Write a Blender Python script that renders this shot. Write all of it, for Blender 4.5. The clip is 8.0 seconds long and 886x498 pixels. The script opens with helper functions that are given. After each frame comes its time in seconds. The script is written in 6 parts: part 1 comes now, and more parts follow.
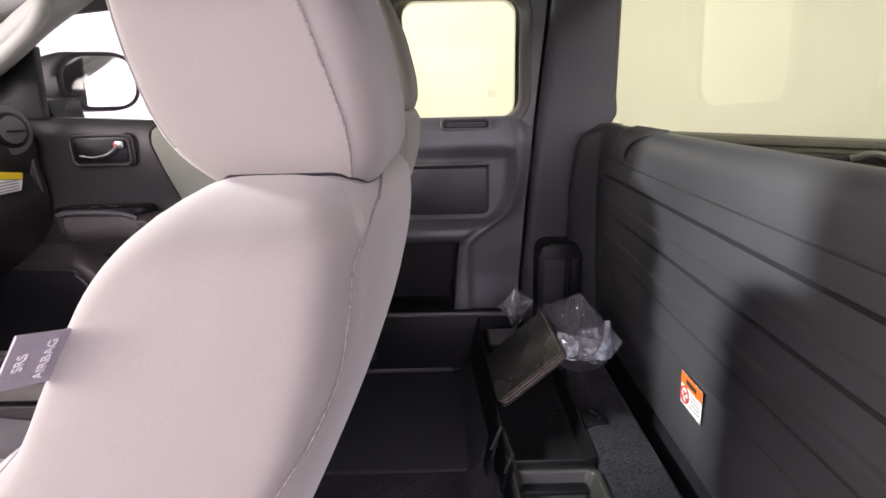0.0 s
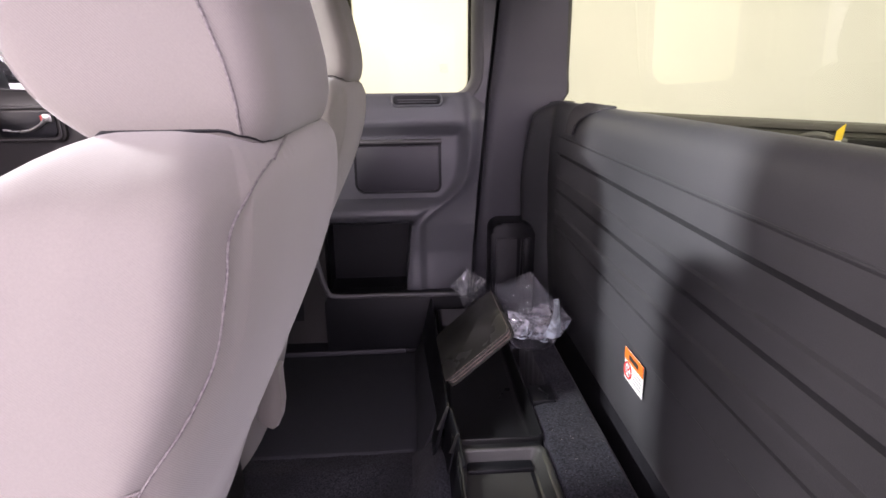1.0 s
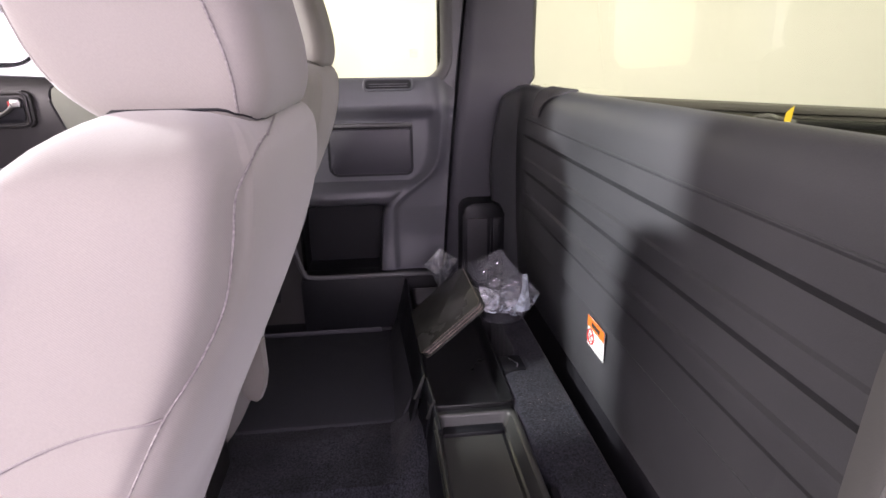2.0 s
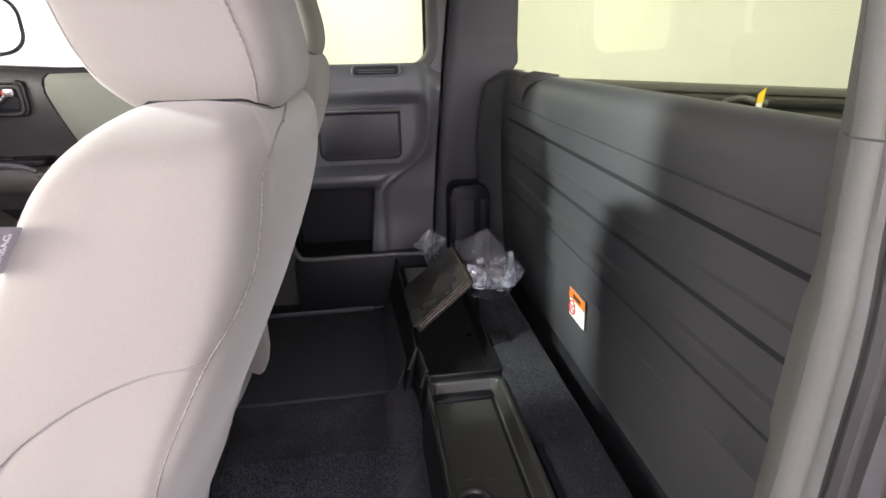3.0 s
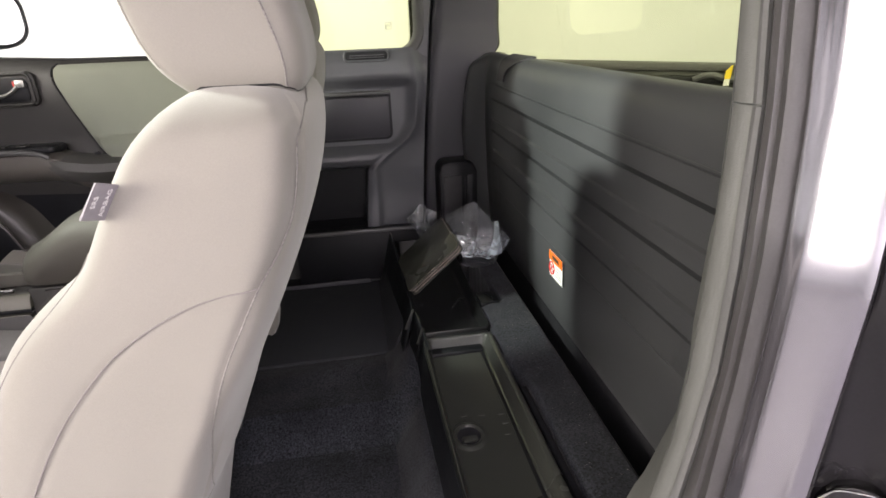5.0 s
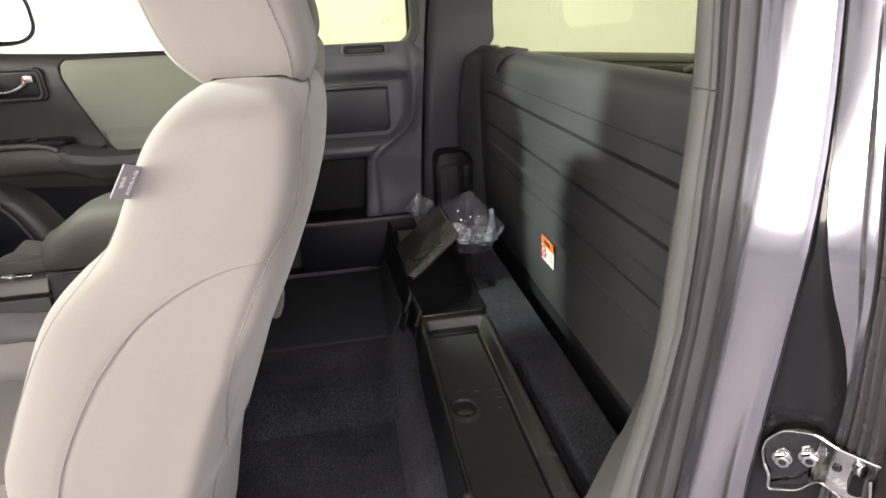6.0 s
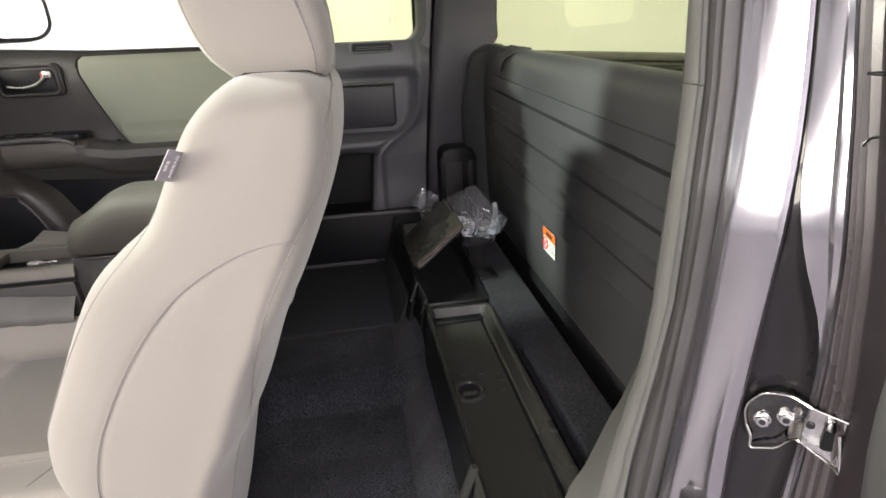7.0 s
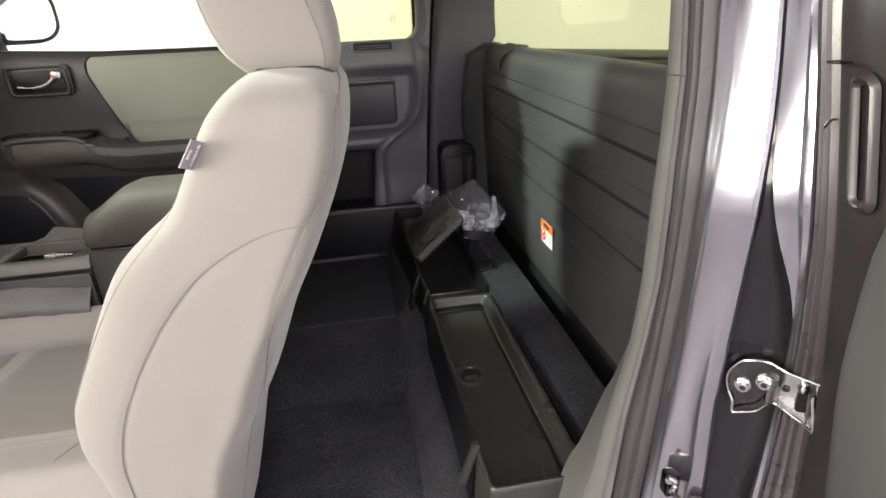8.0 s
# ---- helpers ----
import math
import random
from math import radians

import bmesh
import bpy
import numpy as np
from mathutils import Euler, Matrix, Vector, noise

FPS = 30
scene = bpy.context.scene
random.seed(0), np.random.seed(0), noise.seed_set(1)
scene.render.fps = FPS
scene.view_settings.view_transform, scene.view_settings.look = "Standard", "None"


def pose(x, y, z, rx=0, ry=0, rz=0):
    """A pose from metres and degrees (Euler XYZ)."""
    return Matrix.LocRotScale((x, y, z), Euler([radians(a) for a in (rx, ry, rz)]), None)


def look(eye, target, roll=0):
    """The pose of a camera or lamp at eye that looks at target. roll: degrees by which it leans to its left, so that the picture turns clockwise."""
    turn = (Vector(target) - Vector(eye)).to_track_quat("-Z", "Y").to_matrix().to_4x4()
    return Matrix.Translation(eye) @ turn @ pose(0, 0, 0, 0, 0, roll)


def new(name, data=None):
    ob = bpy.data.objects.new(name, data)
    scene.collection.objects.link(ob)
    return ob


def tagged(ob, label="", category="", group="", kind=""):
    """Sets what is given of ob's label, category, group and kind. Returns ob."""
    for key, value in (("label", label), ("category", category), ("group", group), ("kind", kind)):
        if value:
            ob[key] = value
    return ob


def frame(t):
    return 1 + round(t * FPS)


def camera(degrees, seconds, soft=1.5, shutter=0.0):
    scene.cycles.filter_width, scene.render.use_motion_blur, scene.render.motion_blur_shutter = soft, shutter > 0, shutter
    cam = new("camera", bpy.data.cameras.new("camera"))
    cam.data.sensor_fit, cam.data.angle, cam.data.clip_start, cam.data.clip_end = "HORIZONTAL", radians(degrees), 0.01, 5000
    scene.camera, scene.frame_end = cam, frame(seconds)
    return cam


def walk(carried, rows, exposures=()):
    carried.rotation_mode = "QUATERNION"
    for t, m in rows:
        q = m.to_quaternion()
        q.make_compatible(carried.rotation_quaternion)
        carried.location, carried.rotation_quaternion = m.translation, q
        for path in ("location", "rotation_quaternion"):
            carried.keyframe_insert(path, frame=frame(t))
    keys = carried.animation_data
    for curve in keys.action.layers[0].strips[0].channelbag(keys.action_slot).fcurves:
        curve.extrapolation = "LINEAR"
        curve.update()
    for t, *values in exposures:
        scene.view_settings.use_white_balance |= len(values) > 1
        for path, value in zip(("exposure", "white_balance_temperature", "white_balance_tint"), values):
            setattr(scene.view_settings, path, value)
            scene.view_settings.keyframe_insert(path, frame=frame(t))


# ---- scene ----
cam = camera(78.0, 8.0, 1.65)

PATH = [
    (0, (0.034, -0.008, 0.97), (0.024, 1.918, 0.431), -1.4),
    (0.5, (0.06, 0.018, 0.959), (0.109, 1.935, 0.388), -0.8),
    (1, (0.072, 0.011, 0.952), (0.184, 1.917, 0.354), -0.6),
    (1.5, (0.071, -0.012, 0.951), (0.24, 1.883, 0.333), -0.6),
    (3, (0.053, -0.1, 0.96), (0.308, 1.756, 0.26), -1.1),
    (3.5, (0.048, -0.127, 0.966), (0.319, 1.724, 0.258), -1.6),
    (4, (0.044, -0.158, 0.967), (0.331, 1.685, 0.244), -1.8),
    (4.5, (0.033, -0.186, 0.968), (0.322, 1.649, 0.228), -1.9),
    (6, (0.029, -0.269, 0.971), (0.316, 1.552, 0.196), -2.6),
    (6.5, (0.019, -0.293, 0.971), (0.306, 1.526, 0.192), -2.5),
    (7, (0.008, -0.318, 0.973), (0.294, 1.502, 0.194), -2.3),
    (7.5, (-0.001, -0.342, 0.973), (0.284, 1.48, 0.198), -2.4),
    (8, (-0.003, -0.362, 0.971), (0.284, 1.458, 0.192), -2.7),
]
EXPOSURES = [(0.0, 0.15, 6500, 23), (1.0, 0.37, 6400, 29), (1.5, 0.48, 6400, 30), (3.0, 0.37, 6500, 12), (4.5, 0.25, 6800, 8), (8.0, 0.18, 6850, 5)]
walk(cam, [(t, look(eye, target, roll)) for t, eye, target, roll in PATH], EXPOSURES)

# ---- world and light ----
world = bpy.data.worlds.new("studio_world")
scene.world = world
world.use_nodes = True
world.node_tree.nodes["Background"].inputs[0].default_value = (1.0, 0.98, 0.95, 1)
world.node_tree.nodes["Background"].inputs[1].default_value = 0.02


def lamp(name, eye, target, sx, sy, power, colour=(1, 0.955, 0.93), spread=180):
    data = bpy.data.lights.new(name, "AREA")
    data.shape, data.size, data.size_y, data.energy, data.color = "RECTANGLE", sx, sy, power, colour
    data.spread = radians(spread)
    ob = new(name, data)
    ob.matrix_world = look(eye, target)
    return ob


lamp("booth_light_near", (-3.7, -1.75, 1.7), (0.4, 0.3, 0.75), 1.7, 1.2, 222, (1, 0.94, 0.86))
lamp("booth_light_side", (0.0, -2.6, 2.85), (0.0, -3.3, 0.6), 6.0, 0.7, 240, (0.98, 0.88, 1.0))
# Unseen fill lamp, added to brighten the far door trim and seat back.
lamp("fill_light_low", (0.9, -3.6, 1.95), (0.25, 1.2, 0.75), 3.0, 0.8, 108, (0.97, 0.87, 1.0))
lamp("booth_light_far", (-1.6, 3.3, 2.75), (-1.6, 3.9, 0.6), 5.0, 0.9, 120)
lamp("cab_map_light", (-0.79, 0.675, 1.205), (0.05, 0.70, 0.80), 0.10, 0.05, 10.5, (0.93, 1, 0.93), 90)
lamp("booth_light_rear", (3.4, 0.8, 2.75), (3.2, 1.2, 0.0), 1.0, 4.0, 140, (0.97, 1, 0.95))


# ---- materials ----
def material(name, colour, rough=0.5, metal=0.0, vary=0.12, scale=8.0, grain=0.0, grain_scale=400.0, spec=0.5, coat=0.0, wear=0.0, sheen=0.0, fleck=None):
    """A Principled surface with large and small variation of its colour, roughness and relief."""
    m = bpy.data.materials.new(name)
    m.use_nodes = True
    nt = m.node_tree
    b = nt.nodes["Principled BSDF"]
    tc = nt.nodes.new("ShaderNodeTexCoord")
    n1 = nt.nodes.new("ShaderNodeTexNoise")
    n1.inputs["Scale"].default_value, n1.inputs["Detail"].default_value = scale, 5
    n2 = nt.nodes.new("ShaderNodeTexNoise")
    n2.inputs["Scale"].default_value, n2.inputs["Detail"].default_value = grain_scale, 3
    nt.links.new(tc.outputs["Object"], n1.inputs["Vector"])
    nt.links.new(tc.outputs["Object"], n2.inputs["Vector"])
    ramp = nt.nodes.new("ShaderNodeMapRange")
    ramp.inputs["From Min"].default_value, ramp.inputs["From Max"].default_value = 0.3, 0.7
    ramp.inputs["To Min"].default_value, ramp.inputs["To Max"].default_value = 1 - vary, 1 + vary
    nt.links.new(n1.outputs["Fac"], ramp.inputs["Value"])
    fine = nt.nodes.new("ShaderNodeMapRange")
    fine.inputs["From Min"].default_value, fine.inputs["From Max"].default_value = 0.3, 0.7
    fine.inputs["To Min"].default_value, fine.inputs["To Max"].default_value = 1 - (fleck or vary * 0.6), 1 + (fleck or vary * 0.6)
    nt.links.new(n2.outputs["Fac"], fine.inputs["Value"])
    mul = nt.nodes.new("ShaderNodeMath")
    mul.operation = "MULTIPLY"
    nt.links.new(ramp.outputs[0], mul.inputs[0])
    nt.links.new(fine.outputs[0], mul.inputs[1])
    mix = nt.nodes.new("ShaderNodeVectorMath")
    mix.operation = "SCALE"
    mix.inputs[0].default_value = colour
    nt.links.new(mul.outputs[0], mix.inputs["Scale"])
    nt.links.new(mix.outputs[0], b.inputs["Base Color"])
    r = nt.nodes.new("ShaderNodeMapRange")
    r.inputs["From Min"].default_value, r.inputs["From Max"].default_value = 0.3, 0.7
    r.inputs["To Min"].default_value, r.inputs["To Max"].default_value = max(0.02, rough - 0.06 - wear), min(1, rough + 0.06)
    nt.links.new(n1.outputs["Fac"], r.inputs["Value"])
    nt.links.new(r.outputs[0], b.inputs["Roughness"])
    b.inputs["Metallic"].default_value = metal
    b.inputs["Specular IOR Level"].default_value = spec
    b.inputs["Coat Weight"].default_value = coat
    b.inputs["Coat Roughness"].default_value = 0.06
    b.inputs["Sheen Weight"].default_value = sheen
    if grain:
        bump = nt.nodes.new("ShaderNodeBump")
        bump.inputs["Strength"].default_value, bump.inputs["Distance"].default_value = grain, 0.0006
        nt.links.new(n2.outputs["Fac"], bump.inputs["Height"])
        nt.links.new(bump.outputs[0], b.inputs["Normal"])
    return m


def weave(name, colour, twill=2100.0, depth=0.13):
    """Twill cloth: fine diagonal ribs over a soft, slightly mottled ground."""
    m = material(name, colour, 0.9, vary=0.05, scale=5, grain=0.0, grain_scale=700, spec=0.2, sheen=0.25)
    nt = m.node_tree
    b = nt.nodes["Principled BSDF"]
    tc = nt.nodes.new("ShaderNodeTexCoord")
    w = nt.nodes.new("ShaderNodeTexWave")
    w.wave_type, w.bands_direction = "BANDS", "DIAGONAL"
    w.inputs["Scale"].default_value, w.inputs["Distortion"].default_value = twill / 6.2832, 0.8
    n = nt.nodes.new("ShaderNodeTexNoise")
    n.inputs["Scale"].default_value, n.inputs["Detail"].default_value = 26.0, 3
    nt.links.new(tc.outputs["Object"], w.inputs["Vector"])
    nt.links.new(tc.outputs["Object"], n.inputs["Vector"])
    b1 = nt.nodes.new("ShaderNodeBump")
    b1.inputs["Strength"].default_value, b1.inputs["Distance"].default_value = 0.09, 0.004
    nt.links.new(n.outputs["Fac"], b1.inputs["Height"])
    b2 = nt.nodes.new("ShaderNodeBump")
    b2.inputs["Strength"].default_value, b2.inputs["Distance"].default_value = depth, 0.0006
    nt.links.new(w.outputs["Fac"], b2.inputs["Height"])
    nt.links.new(b1.outputs[0], b2.inputs["Normal"])
    nt.links.new(b2.outputs[0], b.inputs["Normal"])
    return m


def glass(name, tint, gloss=0.06):
    m = bpy.data.materials.new(name)
    m.use_nodes = True
    nt = m.node_tree
    nt.nodes.clear()
    out = nt.nodes.new("ShaderNodeOutputMaterial")
    mix = nt.nodes.new("ShaderNodeMixShader")
    tr = nt.nodes.new("ShaderNodeBsdfTransparent")
    gl = nt.nodes.new("ShaderNodeBsdfGlossy")
    fr = nt.nodes.new("ShaderNodeFresnel")
    fr.inputs["IOR"].default_value = 1.42
    tr.inputs["Color"].default_value = (*tint, 1)
    gl.inputs["Roughness"].default_value = 0.02
    gl.inputs["Color"].default_value = (0.95, 0.95, 0.95, 1)
    nt.links.new(fr.outputs[0], mix.inputs[0])
    nt.links.new(tr.outputs[0], mix.inputs[1])
    nt.links.new(gl.outputs[0], mix.inputs[2])
    nt.links.new(mix.outputs[0], out.inputs[0])
    return m


def film_plastic(name, colour, milk, shine, wrinkle=0.55):
    """Thin clear polythene: mostly seen through, with a little milkiness and sharp broken gloss."""
    m = bpy.data.materials.new(name)
    m.use_nodes = True
    nt = m.node_tree
    nt.nodes.clear()
    out = nt.nodes.new("ShaderNodeOutputMaterial")
    tr = nt.nodes.new("ShaderNodeBsdfTransparent")
    tr.inputs["Color"].default_value = (0.95, 0.96, 0.97, 1)
    df = nt.nodes.new("ShaderNodeBsdfDiffuse")
    df.inputs["Color"].default_value = (*colour, 1)
    gl = nt.nodes.new("ShaderNodeBsdfGlossy")
    gl.inputs["Roughness"].default_value = 0.14
    tc = nt.nodes.new("ShaderNodeTexCoord")
    n = nt.nodes.new("ShaderNodeTexNoise")
    n.inputs["Scale"].default_value, n.inputs["Detail"].default_value = 34, 3
    nt.links.new(tc.outputs["Object"], n.inputs["Vector"])
    bump = nt.nodes.new("ShaderNodeBump")
    bump.inputs["Strength"].default_value, bump.inputs["Distance"].default_value = wrinkle, 0.006
    nt.links.new(n.outputs["Fac"], bump.inputs["Height"])
    nt.links.new(bump.outputs[0], gl.inputs["Normal"])
    mr = nt.nodes.new("ShaderNodeMapRange")
    mr.inputs["From Min"].default_value, mr.inputs["From Max"].default_value = 0.48, 0.68
    mr.inputs["To Min"].default_value, mr.inputs["To Max"].default_value = milk * 0.5, milk * 1.6
    nt.links.new(n.outputs["Fac"], mr.inputs["Value"])
    m1 = nt.nodes.new("ShaderNodeMixShader")
    m2 = nt.nodes.new("ShaderNodeMixShader")
    nt.links.new(mr.outputs[0], m1.inputs[0])
    nt.links.new(tr.outputs[0], m1.inputs[1])
    nt.links.new(df.outputs[0], m1.inputs[2])
    m2.inputs[0].default_value = shine
    nt.links.new(m1.outputs[0], m2.inputs[1])
    nt.links.new(gl.outputs[0], m2.inputs[2])
    nt.links.new(m2.outputs[0], out.inputs[0])
    return m


TRIM = material("charcoal_moulded_plastic", (0.082, 0.084, 0.092), 0.38, vary=0.10, scale=6, grain=0.35, grain_scale=900)
TRIM_DARK = material("dark_charcoal_pillar_plastic", (0.030, 0.030, 0.036), 0.48, vary=0.10, scale=6, grain=0.35, grain_scale=900)
TRIM_SOFT = material("dark_grey_moulded_plastic", (0.080, 0.080, 0.080), 0.55, vary=0.08, scale=5, grain=0.3, grain_scale=900)
TRIM_BLACK = material("black_moulded_plastic", (0.0055, 0.0060, 0.0075), 0.45, vary=0.12, scale=9, grain=0.25, grain_scale=800, spec=0.28)
PANEL = material("grained_rear_panel_plastic", (0.048, 0.049, 0.052), 0.44, vary=0.13, scale=4, grain=0.4, grain_scale=750, wear=0.06)
# Tray plastic again, darker: the far bin's shade put into colour.
TRAY_SHADE = material("shaded_black_tray_plastic", (0.0095, 0.0098, 0.0103), 0.33, vary=0.06, scale=5, grain=0.25, grain_scale=700)
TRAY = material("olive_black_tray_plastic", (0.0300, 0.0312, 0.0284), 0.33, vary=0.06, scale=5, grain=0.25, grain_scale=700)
CARPET = material("charcoal_carpet", (0.0215, 0.0228, 0.0272), 0.98, vary=0.45, scale=8, grain=1.0, grain_scale=300, spec=0.1, sheen=0.08, fleck=0.85)
LEDGE_CARPET = material("blue_grey_needled_carpet", (0.0180, 0.0190, 0.0242), 0.98, vary=0.22, scale=14, grain=1.0, grain_scale=300, spec=0.1, sheen=0.10, fleck=0.85)
MAT_BLACK = material("black_floor_mat", (0.016, 0.0175, 0.021), 0.8, vary=0.2, scale=20, grain=0.6, grain_scale=300)
FABRIC = weave("light_grey_seat_cloth", (0.208, 0.195, 0.175))
FABRIC_DARK = weave("mid_grey_seat_insert_cloth", (0.125, 0.117, 0.103), 1300)
STITCH = material("pale_grey_stitching", (0.165, 0.152, 0.146), 0.85, vary=0.35, scale=420)
SEAM = material("shaded_seam_welt", (0.17, 0.155, 0.15), 0.9, vary=0.1, scale=60)
GREEN_CLOTH = material("grey_green_door_cloth", (0.20, 0.214, 0.172), 0.7, vary=0.06, scale=7, grain=0.3, grain_scale=500)
PILLAR_GREY = material("pale_grey_pillar_plastic", (0.42, 0.43, 0.39), 0.55, vary=0.05, scale=6, grain=0.2)
HEADLINER = material("pale_grey_headliner_cloth", (0.48, 0.46, 0.45), 0.95, vary=0.06, scale=20, grain=0.4)
DOOR_TRIM_GREY = material("grey_open_door_trim", (0.062, 0.061, 0.062), 0.48, vary=0.08, scale=6, grain=0.3, grain_scale=900)
DOOR_TRIM = material("near_black_door_trim", (0.019, 0.018, 0.0165), 0.42, vary=0.10, scale=6, grain=0.35, grain_scale=900)
DOOR_POCKET = material("brown_grey_door_pocket_plastic", (0.095, 0.088, 0.078), 0.46, vary=0.10, scale=6, grain=0.35, grain_scale=900)
POD_BROWN = material("dark_brown_speaker_pod_plastic", (0.027, 0.024, 0.021), 0.40, vary=0.10, scale=6, grain=0.35, grain_scale=900)
RUBBER = material("black_rubber_seal", (0.050, 0.047, 0.049), 0.45, vary=0.12, scale=14, grain=0.2, grain_scale=500)
PILLAR_TRIM = material("matt_grey_pillar_plastic", (0.096, 0.097, 0.092), 0.62, vary=0.08, scale=8, grain=0.4, grain_scale=700, spec=0.45)
BOOT = material("creased_grey_vinyl", (0.085, 0.083, 0.078), 0.55, vary=0.15, scale=25, grain=0.3, grain_scale=500)
ARM_PAD = material("grey_padded_arm_vinyl", (0.060, 0.059, 0.055), 0.5, vary=0.08, scale=6, grain=0.35, grain_scale=700)
# Matt black that paints the shade in gaps and recesses.
GAP_SHADE = material("matt_black_gap_shade", (0.018, 0.018, 0.021), 0.95, vary=0.2, scale=30, spec=0.05)
LAMP_LENS = material("frosted_lamp_lens", (0.8, 0.8, 0.76), 0.4, vary=0.02)
RUBBER_GREY = material("worn_grey_pillar_trim", (0.094, 0.093, 0.094), 0.75, vary=0.12, scale=10, grain=0.4, grain_scale=700)
PAINT = material("magnetic_grey_car_paint", (0.33, 0.315, 0.356), 0.15, metal=0.9, vary=0.06, scale=3, coat=0.35)
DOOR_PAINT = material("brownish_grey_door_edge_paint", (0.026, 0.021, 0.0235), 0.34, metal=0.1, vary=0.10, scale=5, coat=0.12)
STRIP_RUBBER = material("glossy_mauve_grey_rubber", (0.075, 0.066, 0.072), 0.30, vary=0.10, scale=12, grain=0.1, grain_scale=500)
# The body paint darkened: shade and dark reflections put into its colour.
PAINT_SHADE = material("shaded_grey_paint", (0.012, 0.011, 0.013), 0.30, metal=0.0, vary=0.15, scale=9, coat=0.3, spec=0.16)
HINGE_STEEL = material("dark_polished_hinge_steel", (0.09, 0.087, 0.09), 0.13, metal=1.0, vary=0.25, scale=55, grain=0.4, grain_scale=260)
STEEL = material("zinc_plated_steel", (0.55, 0.54, 0.54), 0.14, metal=1.0, vary=0.12, scale=40, grain=0.3, grain_scale=300)
CHROME = material("satin_silver_handle", (0.36, 0.355, 0.34), 0.30, metal=0.9, vary=0.05, scale=20)
MIRROR = material("mirror_silver", (0.9, 0.9, 0.9), 0.02, metal=1.0, vary=0.0)
WHITE_WALL = material("white_booth_wall_paint", (0.80, 0.815, 0.82), 0.9, vary=0.03, scale=0.7)
STUDIO_FLOOR = material("mid_grey_sealed_floor", (0.17, 0.166, 0.178), 0.5, vary=0.08, scale=2)
LEATHER = material("black_leatherette", (0.034, 0.0355, 0.030), 0.27, vary=0.06, scale=9, grain=0.3, grain_scale=600)
PAGES = material("brown_edged_pages", (0.19, 0.155, 0.135), 0.7, vary=0.3, scale=60)
LABEL_WHITE = material("white_label_film", (0.8, 0.8, 0.78), 0.4, vary=0.03)
LABEL_ORANGE = material("orange_label_film", (0.85, 0.17, 0.02), 0.4, vary=0.03)
LABEL_RED = material("red_label_ink", (0.7, 0.06, 0.05), 0.5, vary=0.03)
LABEL_INK = material("grey_label_ink", (0.35, 0.34, 0.34), 0.5, vary=0.03)
LABEL_BLACK = material("black_label_ink", (0.03, 0.03, 0.03), 0.5, vary=0.03)
YELLOW = material("yellow_tag_film", (0.85, 0.62, 0.03), 0.45, vary=0.03)
TAG_GREY = material("grey_woven_tag", (0.33, 0.31, 0.335), 0.8, vary=0.08, scale=60, grain=0.4)
TAG_INK = material("white_tag_thread", (0.82, 0.80, 0.81), 0.8, vary=0.05)
WEBBING = material("black_belt_webbing", (0.034, 0.033, 0.036), 0.7, vary=0.15, scale=40, grain=0.8, grain_scale=300)
BEDLINER = material("black_textured_bedliner", (0.105, 0.11, 0.10), 0.7, vary=0.2, scale=12, grain=0.8, grain_scale=200)
CONSOLE_LID = material("dark_olive_armrest_vinyl", (0.033, 0.0300, 0.0255), 0.7, vary=0.08, scale=7, grain=0.4, grain_scale=450, spec=0.3)
SILVER_TRIM = material("warm_silver_trim", (0.075, 0.072, 0.061), 0.45, metal=0.6, vary=0.05)
TINTED = glass("tinted_rear_glass", (0.72, 0.745, 0.47))
CLEAR = glass("clear_front_glass", (0.97, 0.98, 0.97))
BAG_FILM = film_plastic("clear_polythene", (0.84, 0.87, 0.92), 0.46, 0.12, 0.35)
BAG_THIN = film_plastic("thin_clear_polythene", (0.75, 0.76, 0.82), 0.07, 0.04, 0.15)
BAG_NECK = film_plastic("stretched_clear_polythene", (0.80, 0.82, 0.88), 0.20, 0.16, 0.4)
BAG_FOLD = film_plastic("milky_polythene", (0.78, 0.88, 0.93), 0.72, 0.10, 0.3)


# ---- mesh helpers ----
def sheet(corners):
    """One flat face; its corners run so that it looks towards the viewer's side."""
    bm = bmesh.new()
    bm.faces.new([bm.verts.new(p) for p in corners])
    return bm


def link(name, bm, mat, parent=None, label="", smooth=True, turn=True):
    if turn:
        bmesh.ops.recalc_face_normals(bm, faces=bm.faces)
    me = bpy.data.meshes.new(name)
    bm.to_mesh(me)
    bm.free()
    for p in me.polygons:
        p.use_smooth = smooth
    if smooth:
        me.set_sharp_from_angle(angle=radians(38))
    me.materials.append(mat)
    ob = new(name, me)
    if parent:
        ob.parent = parent
    return tagged(ob, label)


def part(name, bm, mat, parent, label="", smooth=True, turn=True):
    return link(name, bm, mat, parent, label, smooth, turn)


def thing(name, label, category, group="", kind=""):
    return tagged(new(name), label, category, group, kind)


def box(x0, x1, y0, y1, z0, z1, bevel=0.004, seg=2, bm=None):
    bm = bm or bmesh.new()
    made = bmesh.ops.create_cube(bm, size=1)["verts"]
    for v in made:
        v.co = Vector((x0 + (v.co.x + 0.5) * (x1 - x0), y0 + (v.co.y + 0.5) * (y1 - y0), z0 + (v.co.z + 0.5) * (z1 - z0)))
    if bevel:
        edges = {e for v in made for e in v.link_edges}
        bmesh.ops.bevel(bm, geom=list(edges), offset=bevel, segments=seg, profile=0.5, affect="EDGES")
    return bm


